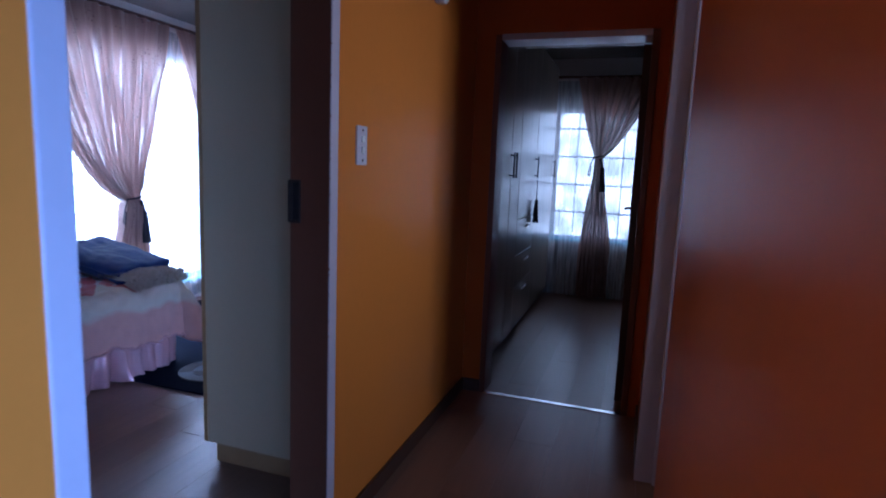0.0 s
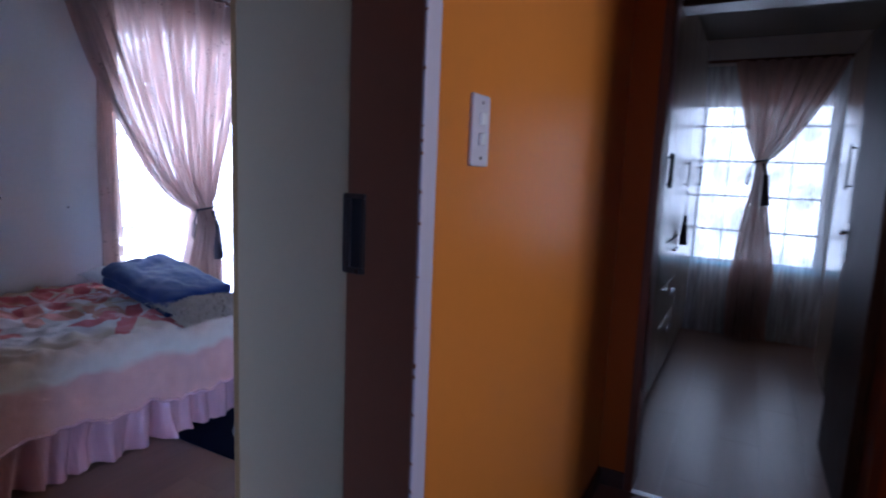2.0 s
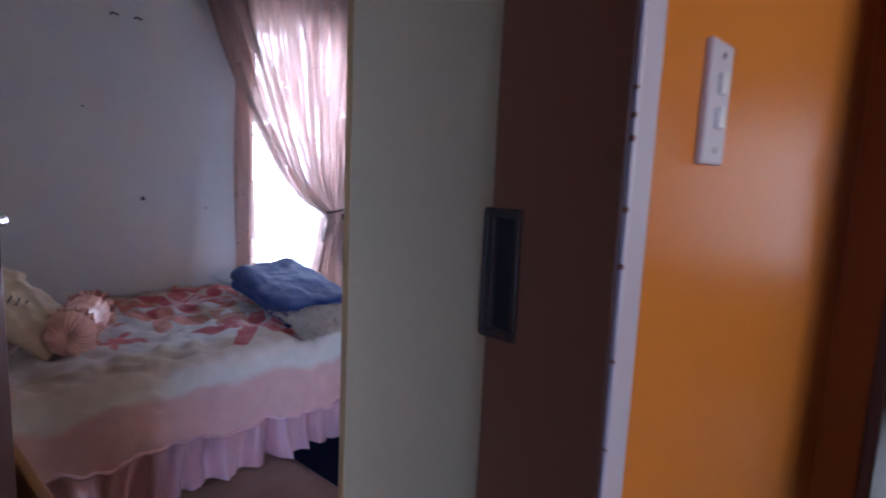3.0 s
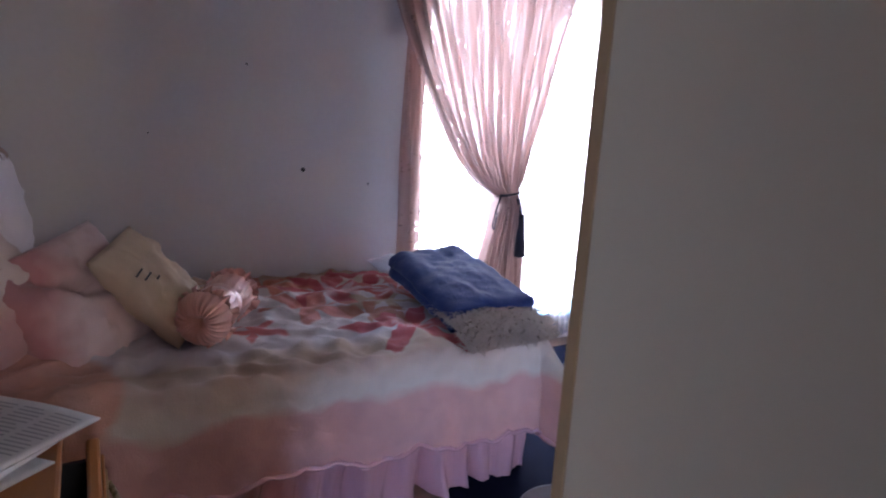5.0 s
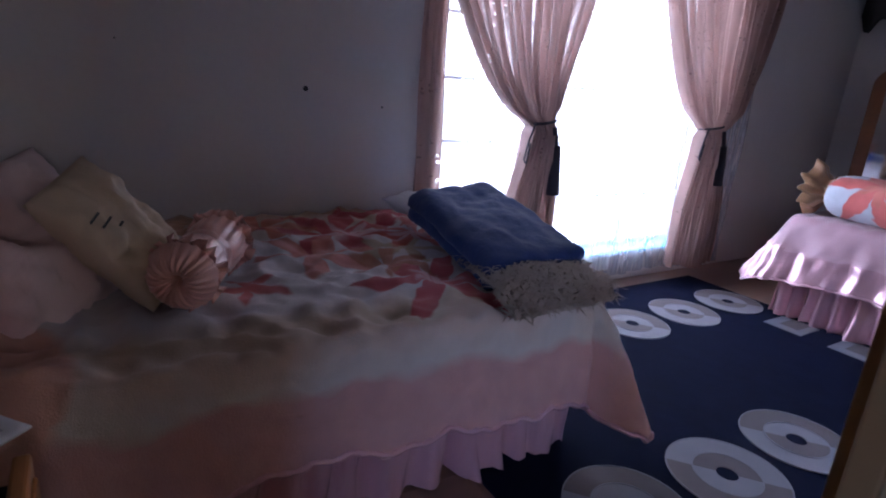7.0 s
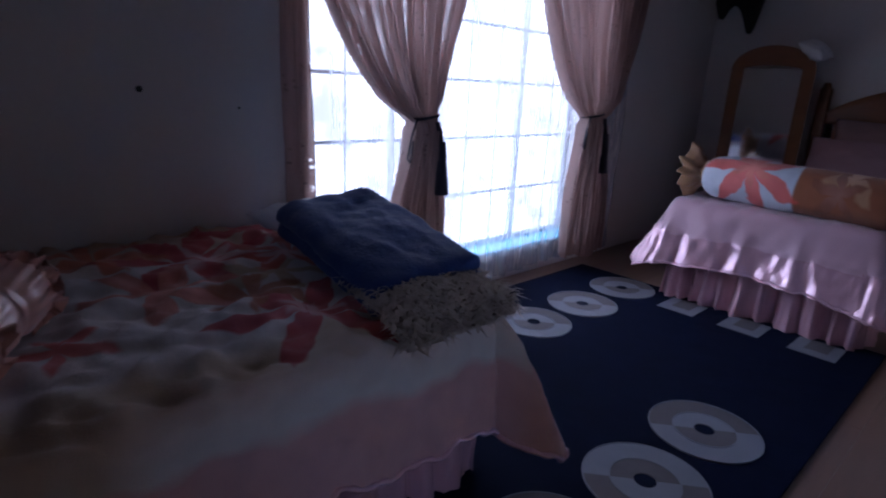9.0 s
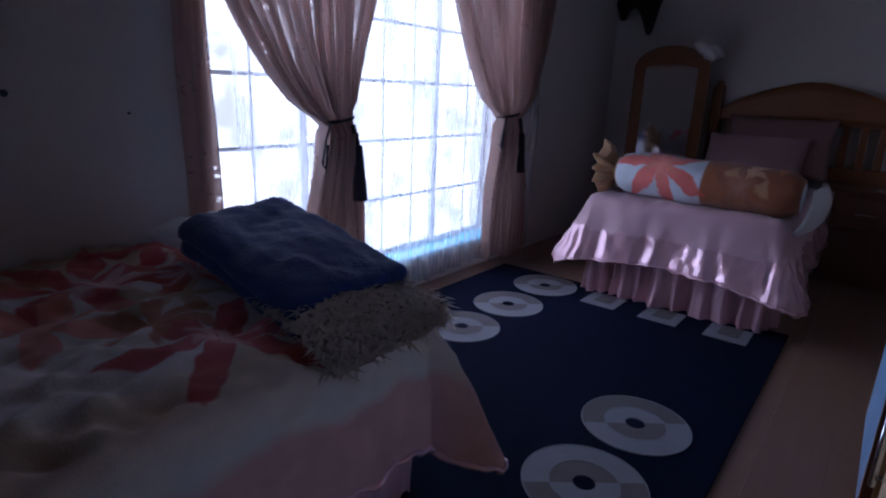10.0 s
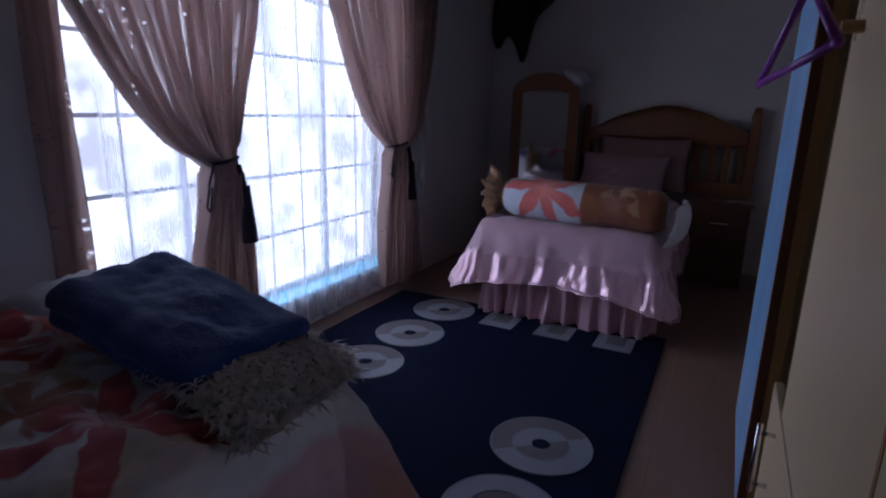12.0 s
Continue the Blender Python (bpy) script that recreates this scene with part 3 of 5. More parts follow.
def pattern(name, bands, flowers, base, vary=0.06):
    """Printed cloth: colour bands over u, flowers at (u, v, radius, petals, turn, colour), in metres of the cloth's own UV."""
    m = mat(name, base, 0.85, vary, 16, 0.4, 260, sheen=0.15)
    nt = m.node_tree
    nd, lk = nt.nodes, nt.links
    b = nd["Principled BSDF"]
    uv = nd.new("ShaderNodeUVMap")
    wob = nd.new("ShaderNodeTexNoise")
    wob.inputs["Scale"].default_value = 7
    lk.new(uv.outputs[0], wob.inputs["Vector"])
    sc = nd.new("ShaderNodeVectorMath")
    sc.operation = "MULTIPLY_ADD"
    sc.inputs[1].default_value, sc.inputs[2].default_value = (0.1, 0.1, 0), (-0.05, -0.05, 0)
    lk.new(wob.outputs["Color"], sc.inputs[0])
    wuv = nd.new("ShaderNodeVectorMath")
    lk.new(uv.outputs[0], wuv.inputs[0]), lk.new(sc.outputs[0], wuv.inputs[1])
    sep = nd.new("ShaderNodeSeparateXYZ")
    lk.new(wuv.outputs[0], sep.inputs[0])

    def mathn(op, a, c=None, clamp=False):
        n = nd.new("ShaderNodeMath")
        n.operation, n.use_clamp = op, clamp
        for i, q in enumerate((a, c)):
            if q is None:
                continue
            if isinstance(q, (int, float)):
                n.inputs[i].default_value = q
            else:
                lk.new(q, n.inputs[i])
        return n.outputs[0]

    span = bands[-1][0]
    ramp = nd.new("ShaderNodeValToRGB")
    els = ramp.color_ramp.elements
    while len(els) < len(bands):
        els.new(0.5)
    for e, (p, c) in zip(els, bands):
        e.position, e.color = p / span, (*c, 1)
    sepb = nd.new("ShaderNodeSeparateXYZ")
    lk.new(uv.outputs[0], sepb.inputs[0])
    soft = mathn("MULTIPLY_ADD", wob.outputs[0], 0.03)
    lk.new(sepb.outputs[0], soft.node.inputs[2])
    lk.new(mathn("DIVIDE", mathn("SUBTRACT", soft, 0.015), span), ramp.inputs[0])
    col = ramp.outputs[0]
    for u, v, rad, petals, turn, colour in flowers:
        du, dv = mathn("SUBTRACT", sep.outputs[0], u), mathn("SUBTRACT", sep.outputs[1], v)
        r = mathn("SQRT", mathn("ADD", mathn("MULTIPLY", du, du), mathn("MULTIPLY", dv, dv)))
        th = mathn("ADD", mathn("ARCTAN2", dv, du), turn)
        lobe = mathn("POWER", mathn("PINGPONG", mathn("MULTIPLY", th, petals / math.pi), 1.0), 0.85)
        lim = mathn("MULTIPLY", mathn("ADD", mathn("MULTIPLY", lobe, 0.85), 0.15), rad)
        edge = mathn("MULTIPLY", mathn("SUBTRACT", lim, r), 40, True)
        edge = mathn("MULTIPLY", edge, 0.9)
        shade = nd.new("ShaderNodeMix")
        shade.data_type = "RGBA"
        shade.inputs[6].default_value = (*[min(1, c * 1.3 + 0.07) for c in colour], 1)
        shade.inputs[7].default_value = (*colour, 1)
        lk.new(mathn("MULTIPLY", r, 1.6 / rad, True), shade.inputs[0])
        mx = nd.new("ShaderNodeMix")
        mx.data_type = "RGBA"
        lk.new(edge, mx.inputs[0]), lk.new(col, mx.inputs[6]), lk.new(shade.outputs[2], mx.inputs[7])
        col = mx.outputs[2]
    grain = nd.new("ShaderNodeMix")
    grain.data_type, grain.blend_type = "RGBA", "MULTIPLY"
    gn = nd.new("ShaderNodeTexNoise")
    gn.inputs["Scale"].default_value = 14
    lk.new(uv.outputs[0], gn.inputs["Vector"])
    gr = nd.new("ShaderNodeMapRange")
    gr.inputs[3].default_value, gr.inputs[4].default_value = 0.82, 1.1
    lk.new(gn.outputs[0], gr.inputs[0])
    grain.inputs[0].default_value = 1
    lk.new(col, grain.inputs[6]), lk.new(gr.outputs[0], grain.inputs[7])
    lk.new(grain.outputs[2], b.inputs["Base Color"])
    return m


def draped(name, x0, x1, y0, y1, z, over_x, over_y, sx, sy, material, label, category, step=0.03, wave=0.012, relief=0.012, seed=0, flare=0.1, corner_flare=0.45, piping=None, round_corner=0.2, crumple=0.8, lobe=0.0, band=0.0):
    """A bedcover lying on the box x0..x1, y0..y1 at height z, hanging over_x past the side sx (+1 or -1 in x, 0 both) and over_y past the side sy in y."""
    W, L, r = x1 - x0, y1 - y0, 0.05
    ax0, ax1 = (-over_x if sx <= 0 else 0), W + (over_x if sx >= 0 else 0)
    ay0, ay1 = (-over_y if sy <= 0 else 0), L + (over_y if sy >= 0 else 0)
    bm = bmesh.new()
    uvl = bm.loops.layers.uv.new("UVMap")
    nu, nv = int((ax1 - ax0) / step), int((ay1 - ay0) / step)
    uvs = {}

    def f(i, j):
        a, b = ax0 + (ax1 - ax0) * i / nu, ay0 + (ay1 - ay0) * j / nv
        ca, cb = min(max(a, 0), W), min(max(b, 0), L)
        da, db = a - ca, b - cb
        if lobe:
            da *= 1 - 0.26 * (1 - cb / L)
        d = math.hypot(da, db)
        if da and db:
            c2 = (da / d) ** 2
            full = min(over_x / abs(da), over_y / abs(db)) * d
            want = (over_x * c2 + over_y * (1 - c2)) * (1 + round_corner * (0.5 + 2 * c2 * (1 - c2)))
            phi = math.atan2(abs(db), abs(da)) / (math.pi / 2)
            tip = math.exp(-((phi - 0.42) / (0.26 if phi < 0.42 else 0.5)) ** 2)
            if lobe:
                want = (over_x * c2 + over_y * (1 - c2)) * (1 + lobe * tip)
            keep = want / full
            da, db, d = da * keep, db * keep, d * keep
        near = 0.0
        if da and not db and sy:
            near = 1 - (L - b if sy > 0 else b) / 0.34
        elif db and not da:
            near = max(1 - (W - a) / 0.34 if sx >= 0 else 0, 1 - a / 0.34 if sx <= 0 else 0)
        near = 0.0 if lobe else smooth_step(max(0.0, near))
        run = d
        x, y, zz = x0 + ca, y0 + cb, z + relief * (1.3 * puff(a + seed, b) + crumple * (0.3 - abs(noise.noise(Vector((a * 5 + seed, b * 6, 1.1))))) + 0.7 * crumple * (0.3 - abs(noise.noise(Vector((a * 11 + seed, b * 8 - a * 3, 4.1))))) + 0.9 * noise.noise(Vector((a * 17, b * 14, seed))) + 0.35 * crumple * (0.3 - abs(noise.noise(Vector((a * 19 + b * 6, b * 15 - a * 5, seed + 2.2))))))
        if d > 0:
            ox, oy = da / d, db / d
            k = min(d, math.pi * r / 2)
            out = r * math.sin(k / r)
            drop = r * (1 - math.cos(k / r)) + max(0, run - math.pi * r / 2)
            drop += 0.5 * round_corner * near * max(0, d - 0.08)
            t = b if abs(da) > abs(db) else a
            fold = wave * (math.sin(t * 13 + seed) + 0.6 * math.sin(t * 29 + 1.7 * seed) + 0.4 * math.sin(t * 51)) * min(1, max(0, d - 0.05) / 0.2)
            corner = 0.6 * near if not (da and db) else 0.6 + 0.4 * math.sqrt(2 * abs(da * db)) / d
            if lobe and da and db:
                corner = tip
                out -= 0.05 * math.exp(-((phi - 0.1) / 0.07) ** 2) * min(1, d / 0.3)
            out += flare * max(0, d - 0.06) + corner * corner_flare * (0.8 * max(0, d - 0.06) ** 0.75 if lobe else max(0, d - 0.06)) + fold * (1 - 0.6 * corner) + 0.006 * noise.noise(Vector((a * 9, b * 9, seed))) - 0.007 * abs(noise.noise(Vector((t * 10 + 3 * d, d * 3, seed))))
            if band and d > max(over_x, over_y) - band:
                out += 0.016 * noise.noise(Vector((t * 20, d * 9, seed))) + 0.009 * noise.noise(Vector((t * 44, d * 16, seed)))
            x, y, zz = x + ox * out, y + oy * out, max(zz - drop + 0.02 * noise.noise(Vector((t * 4, 0, seed))) * (d > 0.2), 0.02)
        v = bm.verts.new((x, y, zz))
        uvs[v] = (a, b, d)
        return v
    vs = [[f(i, j) for j in range(nv + 1)] for i in range(nu + 1)]
    for i in range(nu):
        for j in range(nv):
            fc = bm.faces.new((vs[i][j], vs[i + 1][j], vs[i + 1][j + 1], vs[i][j + 1]))
            for lp in fc.loops:
                lp[uvl].uv = uvs[lp.vert][:2]
            if band and sum(uvs[v][2] for v in fc.verts) / 4 > max(over_x, over_y) - band:
                fc.material_index = 1
    lines = [[v.co.copy() for v in (vs[nu] if sx >= 0 else vs[0])]]
    lines.append([row[nv if sy > 0 else 0].co.copy() for row in vs])
    ob = holder(name, label, category)
    cloth = part("cloth", bm, material, ob, smooth=True)
    so = cloth.modifiers.new("thickness", "SOLIDIFY")
    so.thickness, so.offset = 0.012, -1
    for ln in lines:
        def tube(u, v, ln=ln):
            k = min(len(ln) - 1, round(u * (len(ln) - 1)))
            way = (ln[min(k + 1, len(ln) - 1)] - ln[max(k - 1, 0)]).normalized()
            side = way.cross(Vector((0, 0, 1))).normalized()
            t = 2 * math.pi * v
            return ln[k] + (side * math.cos(t) + way.cross(side) * math.sin(t)) * (0.008 + 0.002 * math.sin(k * 1.9))
        part("piped_hem", grid(len(ln) - 1, 7, tube), piping, ob, "puckered pink satin hem", True)
    return ob


def ruffle(pts, z0, z1, amp, wavelength, seed):
    """A gathered skirt along the line pts (in plan), with its outside to the right of the way."""
    rng = random.Random(seed)
    segs = [(Vector(a), Vector(b)) for a, b in zip(pts, pts[1:])]
    total = sum((b - a).length for a, b in segs)
    n = int(total / wavelength * 10)
    ph = [rng.uniform(0, 6.28) for _ in range(3)]

    def f(u, v):
        s = u * total
        for a, b in segs:
            ln = (b - a).length
            if s <= ln + 1e-6:
                break
            s -= ln
        p = a + (b - a) * min(1, s / ln)
        w = (b - a).normalized()
        out = Vector((w.y, -w.x))
        t = u * total
        k = 0.25 + 0.75 * v ** 0.7
        t = t + 0.13 * noise.noise(Vector((t * 2.6, 0.5 * v, seed))) + 0.02 * v * noise.noise(Vector((t * 9.0, v, seed + 3.0)))
        o = amp * k * (math.sin(2 * math.pi * t / wavelength + 1.3 * math.sin(t * 5 + ph[0])) + 0.55 * math.sin(2 * math.pi * t / wavelength * 0.43 + ph[1] + 2 * v) + 0.3 * math.sin(2 * math.pi * t / wavelength * 2.1 + ph[2]))
        o *= 0.45 + 1.3 * abs(noise.noise(Vector((t * 4.0, 0, seed + 7.0))))
        o += 0.012 * v - 0.3 * amp * k * abs(math.sin(2 * math.pi * t / wavelength * 1.37 + 2.2 * v + ph[1])) ** 0.4 + 0.012 * noise.noise(Vector((t * 6.0, 2.5 * v, seed + 5.0))) * k
        return (p.x + out.x * o, p.y + out.y * o, z1 + (z0 - z1) * v + 0.006 * math.sin(t * 17) * v)
    return grid(n, 16, f)


bed1 = holder("bed", "single bed along the cream wall with a pink satin skirt", "bed", (-3.28, 1.9, 0))


def at_bed(ob, parent):
    ob.matrix_parent_inverse = parent.matrix_world.inverted()
    return ob


def bpart(name, bm, material, parent, label="", smooth=False):
    return at_bed(part(name, bm, material, parent, label, smooth), parent)


bpart("bed_base", box(-3.87, 0.96, 0.06, -2.86, 2.74, 0.3, 0.02), PINKCLOTH, bed1)
bpart("mattress", box(-3.88, 0.95, 0.3, -2.72, 2.82, 0.53, 0.05), WHITECLOTH, bed1)
bpart("bed_skirt", ruffle([(-2.79, 0.95), (-2.72, 2.8), (-3.86, 2.81)], 0.012, 0.3, 0.036, 0.11, 4), SATIN, bed1, "shiny gathered pink satin skirt", True)
for x in (-3.8, -2.92):
    for y in (1.05, 2.66):
        bpart("leg", rod((x, y, 0), (x, y, 0.06), 0.025), DARKWOOD, bed1)
CREAM, PINKB, PEACH, WHITEQ, TAN = (0.58, 0.44, 0.36), (0.56, 0.29, 0.27), (0.68, 0.42, 0.27), (0.64, 0.6, 0.62), (0.42, 0.27, 0.17)
RED = (0.42, 0.028, 0.045)
QUILT = pattern("printed_quilt", [(0, TAN), (0.2, (0.6, 0.45, 0.36)), (0.36, WHITEQ), (0.98, WHITEQ), (1.06, (0.52, 0.41, 0.31)), (1.18, CREAM), (1.3, (0.6, 0.55, 0.49)), (1.335, (0.58, 0.34, 0.31)), (1.53, (0.6, 0.34, 0.32))],
                [(1.14, 0.06, 3.0, 0, 0, (0.5, 0.25, 0.18)), (0.3, 1.36, 0.34, 7, 0.4, RED), (0.08, 1.68, 0.26, 6, 1.0, RED), (0.55, 1.2, 0.26, 6, 2.0, (0.56, 0.2, 0.16)), (0.6, 1.5, 0.2, 5, 0.7, (0.4, 0.3, 0.2)),
                 (0.94, 1.43, 0.29, 6, 0.15, RED), (0.82, 0.9, 0.12, 5, 0.9, (0.55, 0.12, 0.12)), (0.5, 0.3, 0.3, 6, 0.2, (0.5, 0.22, 0.12)), (0.16, 1.1, 0.24, 6, 1.4, (0.5, 0.14, 0.08)),
                 (0.34, 1.4, 0.15, 6, 0.2, (0.62, 0.42, 0.44)), (0.92, 1.44, 0.1, 5, 0.6, (0.64, 0.4, 0.42)), (0.2, 0.75, 0.22, 5, 0.5, (0.45, 0.24, 0.14)), (0.6, 0.72, 0.14, 5, 1.9, (0.46, 0.34, 0.24)), (0.42, 1.62, 0.24, 7, 1.2, (0.46, 0.08, 0.06)), (0.72, 1.38, 0.17, 6, 0.9, (0.4, 0.16, 0.1)), (0.44, 1.6, 0.1, 5, 0.3, (0.6, 0.4, 0.42))], WHITEQ)
draped("quilt", -3.885, -2.735, 0.95, 2.79, 0.555, 0.385, 0.38, 1, 1, QUILT, "white and pink quilt printed with red flowers on the bed", "quilt", 0.0145, 0.0035, 0.016, 3.0, 0.1, 0.46, SATIN, 0.25, 2.6, lobe=0.24)


# ---- cushions ----
def cushion(name, w, h, t, m, material, label, seed, crease=0.012, soft=0.0, category="cushion", group="cushions on the bed", fold=0.0):
    bm = bmesh.new()
    n = 26
    for side in (1, -1):
        def f(u, v):
            a, b = 2 * u - 1, 2 * v - 1
            k = max(0, (1 - abs(a) ** 2.6)) ** 0.55 * max(0, (1 - abs(b) ** 2.6)) ** 0.55
            pin = 1 - 0.07 * (a * a + b * b - a * a * b * b * 2)
            wr = crease * (noise.noise(Vector((a * 2.5 + seed, b * 2.5, seed))) + 0.7 * (0.35 - abs(noise.noise(Vector((a * 3 + b, b * 4 + seed, seed))))) + 0.6 * noise.noise(Vector((a * 6, b * 6 + seed, seed)))) * min(1, k * 2)
            wr -= fold * k * math.exp(-((0.75 * a + 0.65 * b - 0.15 + 0.12 * math.sin(4 * b)) / 0.13) ** 2)
            a, b = a * math.sqrt(1 - soft * b * b), b * math.sqrt(1 - soft * a * a)
            return m @ Vector((a * w / 2 * pin, b * h / 2 * pin, side * (k * t / 2 + wr)))
        grid(n, n, f, bm)
    bmesh.ops.remove_doubles(bm, verts=bm.verts, dist=0.0015)
    return thing(name, bm, material, label, category, group, smooth=True)


def two_tone(name, c0, c1, axis, at, soft, rough=0.85, wob=0.1):
    """Cloth that changes colour along one axis of the room at a given place."""
    m = mat(name, c0, rough, 0.08, 8, 0.2, 160, sheen=0.3)
    nd, lk = m.node_tree.nodes, m.node_tree.links
    tc, sp = nd.new("ShaderNodeTexCoord"), nd.new("ShaderNodeSeparateXYZ")
    nz, ad, rg, mx = nd.new("ShaderNodeTexNoise"), nd.new("ShaderNodeMath"), nd.new("ShaderNodeMapRange"), nd.new("ShaderNodeMix")
    lk.new(tc.outputs["Object"], sp.inputs[0]), lk.new(tc.outputs["Object"], nz.inputs["Vector"])
    nz.inputs["Scale"].default_value = 9
    ad.operation, ad.inputs[1].default_value = "MULTIPLY_ADD", wob
    lk.new(nz.outputs[0], ad.inputs[0]), lk.new(sp.outputs[axis], ad.inputs[2])
    rg.inputs[1].default_value, rg.inputs[2].default_value = at - soft + wob / 2, at + soft + wob / 2
    lk.new(ad.outputs[0], rg.inputs[0])
    mx.data_type = "RGBA"
    mx.inputs[6].default_value, mx.inputs[7].default_value = (*c0, 1), (*c1, 1)
    lk.new(rg.outputs[0], mx.inputs[0]), lk.new(mx.outputs[2], nd["Principled BSDF"].inputs["Base Color"])
    return m


PILLOWA = two_tone("white_brown_pillow", (0.7, 0.64, 0.64), (0.26, 0.15, 0.09), 2, 1.1, 0.006, wob=0.16)
PILLOWB = two_tone("peach_pink_pillow", (0.62, 0.36, 0.33), (0.7, 0.56, 0.5), 2, 0.74, 0.03)
PILLOWC = two_tone("pink_white_pillow", (0.55, 0.26, 0.26), (0.74, 0.57, 0.56), 1, 1.32, 0.05, wob=0.12)


def facing(at, normal, up):
    """A pose whose z axis points along normal and whose y axis leans towards up."""
    n, u = Vector(normal).normalized(), Vector(up)
    u = (u - n * u.dot(n)).normalized()
    return Matrix.Translation(at) @ Matrix((u.cross(n), u, n)).transposed().to_4x4()


cushion("pillow", 0.58, 0.5, 0.2, facing((-3.36, 1.06, 0.93), (0.45, 0.85, 0.2), (0, -0.2, 1)), PILLOWA, "large white pillow with brown trim leaning at the bed head", 1, 0.02, 0.2)
cushion("pillow", 0.56, 0.42, 0.2, facing((-3.02, 1.1, 0.72), (0.5, 0.8, 0.35), (0, -0.3, 1)), PILLOWB, "peach and pink pillow leaning at the bed head", 2, 0.02, 0.25)
cushion("cushion", 0.42, 0.42, 0.17, facing((-3.14, 1.365, 0.69), (0.75, 0.6, 0.5), (0.1, -0.3, 1)), PILLOWC, "soft pink and white crumpled cushion leaning on pillows", 3, 0.045, 0.1, fold=0.085)
MARK = facing((-3.08, 1.555, 0.735), (0.8, 0.45, 0.45), (0.0, -0.62, 0.8))
c3 = cushion("cushion", 0.2, 0.38, 0.16, MARK, CREAMCLOTH, "cream cushion with dark stitched marks", 4, 0.026, 0.12)
for i in range(3):
    bm = box(-0.016, -0.0025, 0.0, 0.016, 0.0025, 0.003)
    bmesh.ops.transform(bm, matrix=MARK @ pose(-0.052 + 0.012 * i, 0.075 - 0.024 * i, 0.08, 0, 0, 8), verts=bm.verts)
    part("stitch", bm, INK, c3, "dark stitched mark")


# white cap hung on the bedroom door
cushion("cloth_cap", 0.12, 0.15, 0.04, Matrix.Translation(Vector((hx, hy, 1.305)) + ax * 0.765 + nx * 0.038) @ Matrix((ax, (0, 0, 1), nx)).transposed().to_4x4(), WHITECLOTH, "white cloth cap hung on the bedroom door", 41, category="cap", group="")


def bolster(name, a, b, r, material, label):
    """A satin roll gathered to a rosette at each end."""
    a, b = Vector(a), Vector(b)
    ln = (b - a).length
    m = Matrix.Translation(a) @ (b - a).to_track_quat("Z", "Y").to_matrix().to_4x4()
    roll = holder(name, label, "cushion", group="cushions on the bed")

    def body(u, v):
        t = 2 * math.pi * u
        rr = r * (0.9 - 0.13 * math.exp(-((v - 0.5) / 0.09) ** 2) + 0.05 * math.sin(17 * t + 3 * v) * abs(2 * v - 1) + 0.05 * noise.noise(Vector((math.cos(t) * 3, math.sin(t) * 3, 4 * v))))
        return m @ Vector((rr * math.cos(t), rr * math.sin(t), ln * v))
    part("roll", grid(90, 24, body), material, roll, smooth=True)
    for e in (0, 1):
        def cap(u, v):
            t = 2 * math.pi * u
            pleat = (0.6 + 0.4 * math.sin(3 * t + 1)) * math.sin(19 * t + 2.2 * math.sin(3 * t + e)) + 0.4 * math.sin(33 * t + 2 * math.sin(5 * t))
            q = r * (1.04 - v) * (1 + 0.03 * pleat * (1 - v))
            bulge = 0.045 * math.sin(math.pi * min(1, 0.08 + (1 - v) * 0.92)) ** 0.8 * (1 + 0.16 * pleat * (0.3 + v)) - 0.014 * smooth_step((v - 0.75) * 4)
            return m @ Vector((q * math.cos(t), q * math.sin(t), ln * e + (bulge if e else -bulge)))
        part("gathered_end", grid(138, 14, cap), material, roll, smooth=True)

        def collar(u, v):
            t = 2 * math.pi * u
            q = r * (0.88 + 0.24 * v) * (1 + 0.05 * v * math.sin(7 * t + e + math.sin(2 * t)) + 0.03 * v * math.sin(17 * t + 2 * math.sin(3 * t)))
            z = 0.025 + 0.02 * v * math.sin(13 * t + 2 * math.sin(3 * t)) + 0.012 * v * math.sin(27 * t)
            return m @ Vector((q * math.cos(t), q * math.sin(t), ln - z if e else z))
        part("frill", grid(150, 7, collar), material, roll, smooth=True)

    def ribbon(u, v):
        t = 2 * math.pi * u
        return m @ Vector((r * 0.84 * math.cos(t), r * 0.84 * math.sin(t), ln * 0.5 + 0.02 * (v - 0.5) + 0.004 * math.sin(5 * t)))
    part("ribbon", grid(40, 3, ribbon), material, roll, smooth=True)
    return roll


PEACHSATIN = mat("peach_satin", (0.84, 0.48, 0.41), 0.3, 0.08, 6, 0.08, 60, spec=0.8, sheen=0.3)
bolster("bolster", (-2.97, 1.675, 0.655), (-3.21, 1.815, 0.67), 0.083, PEACHSATIN, "peach satin bolster with gathered rosette ends")

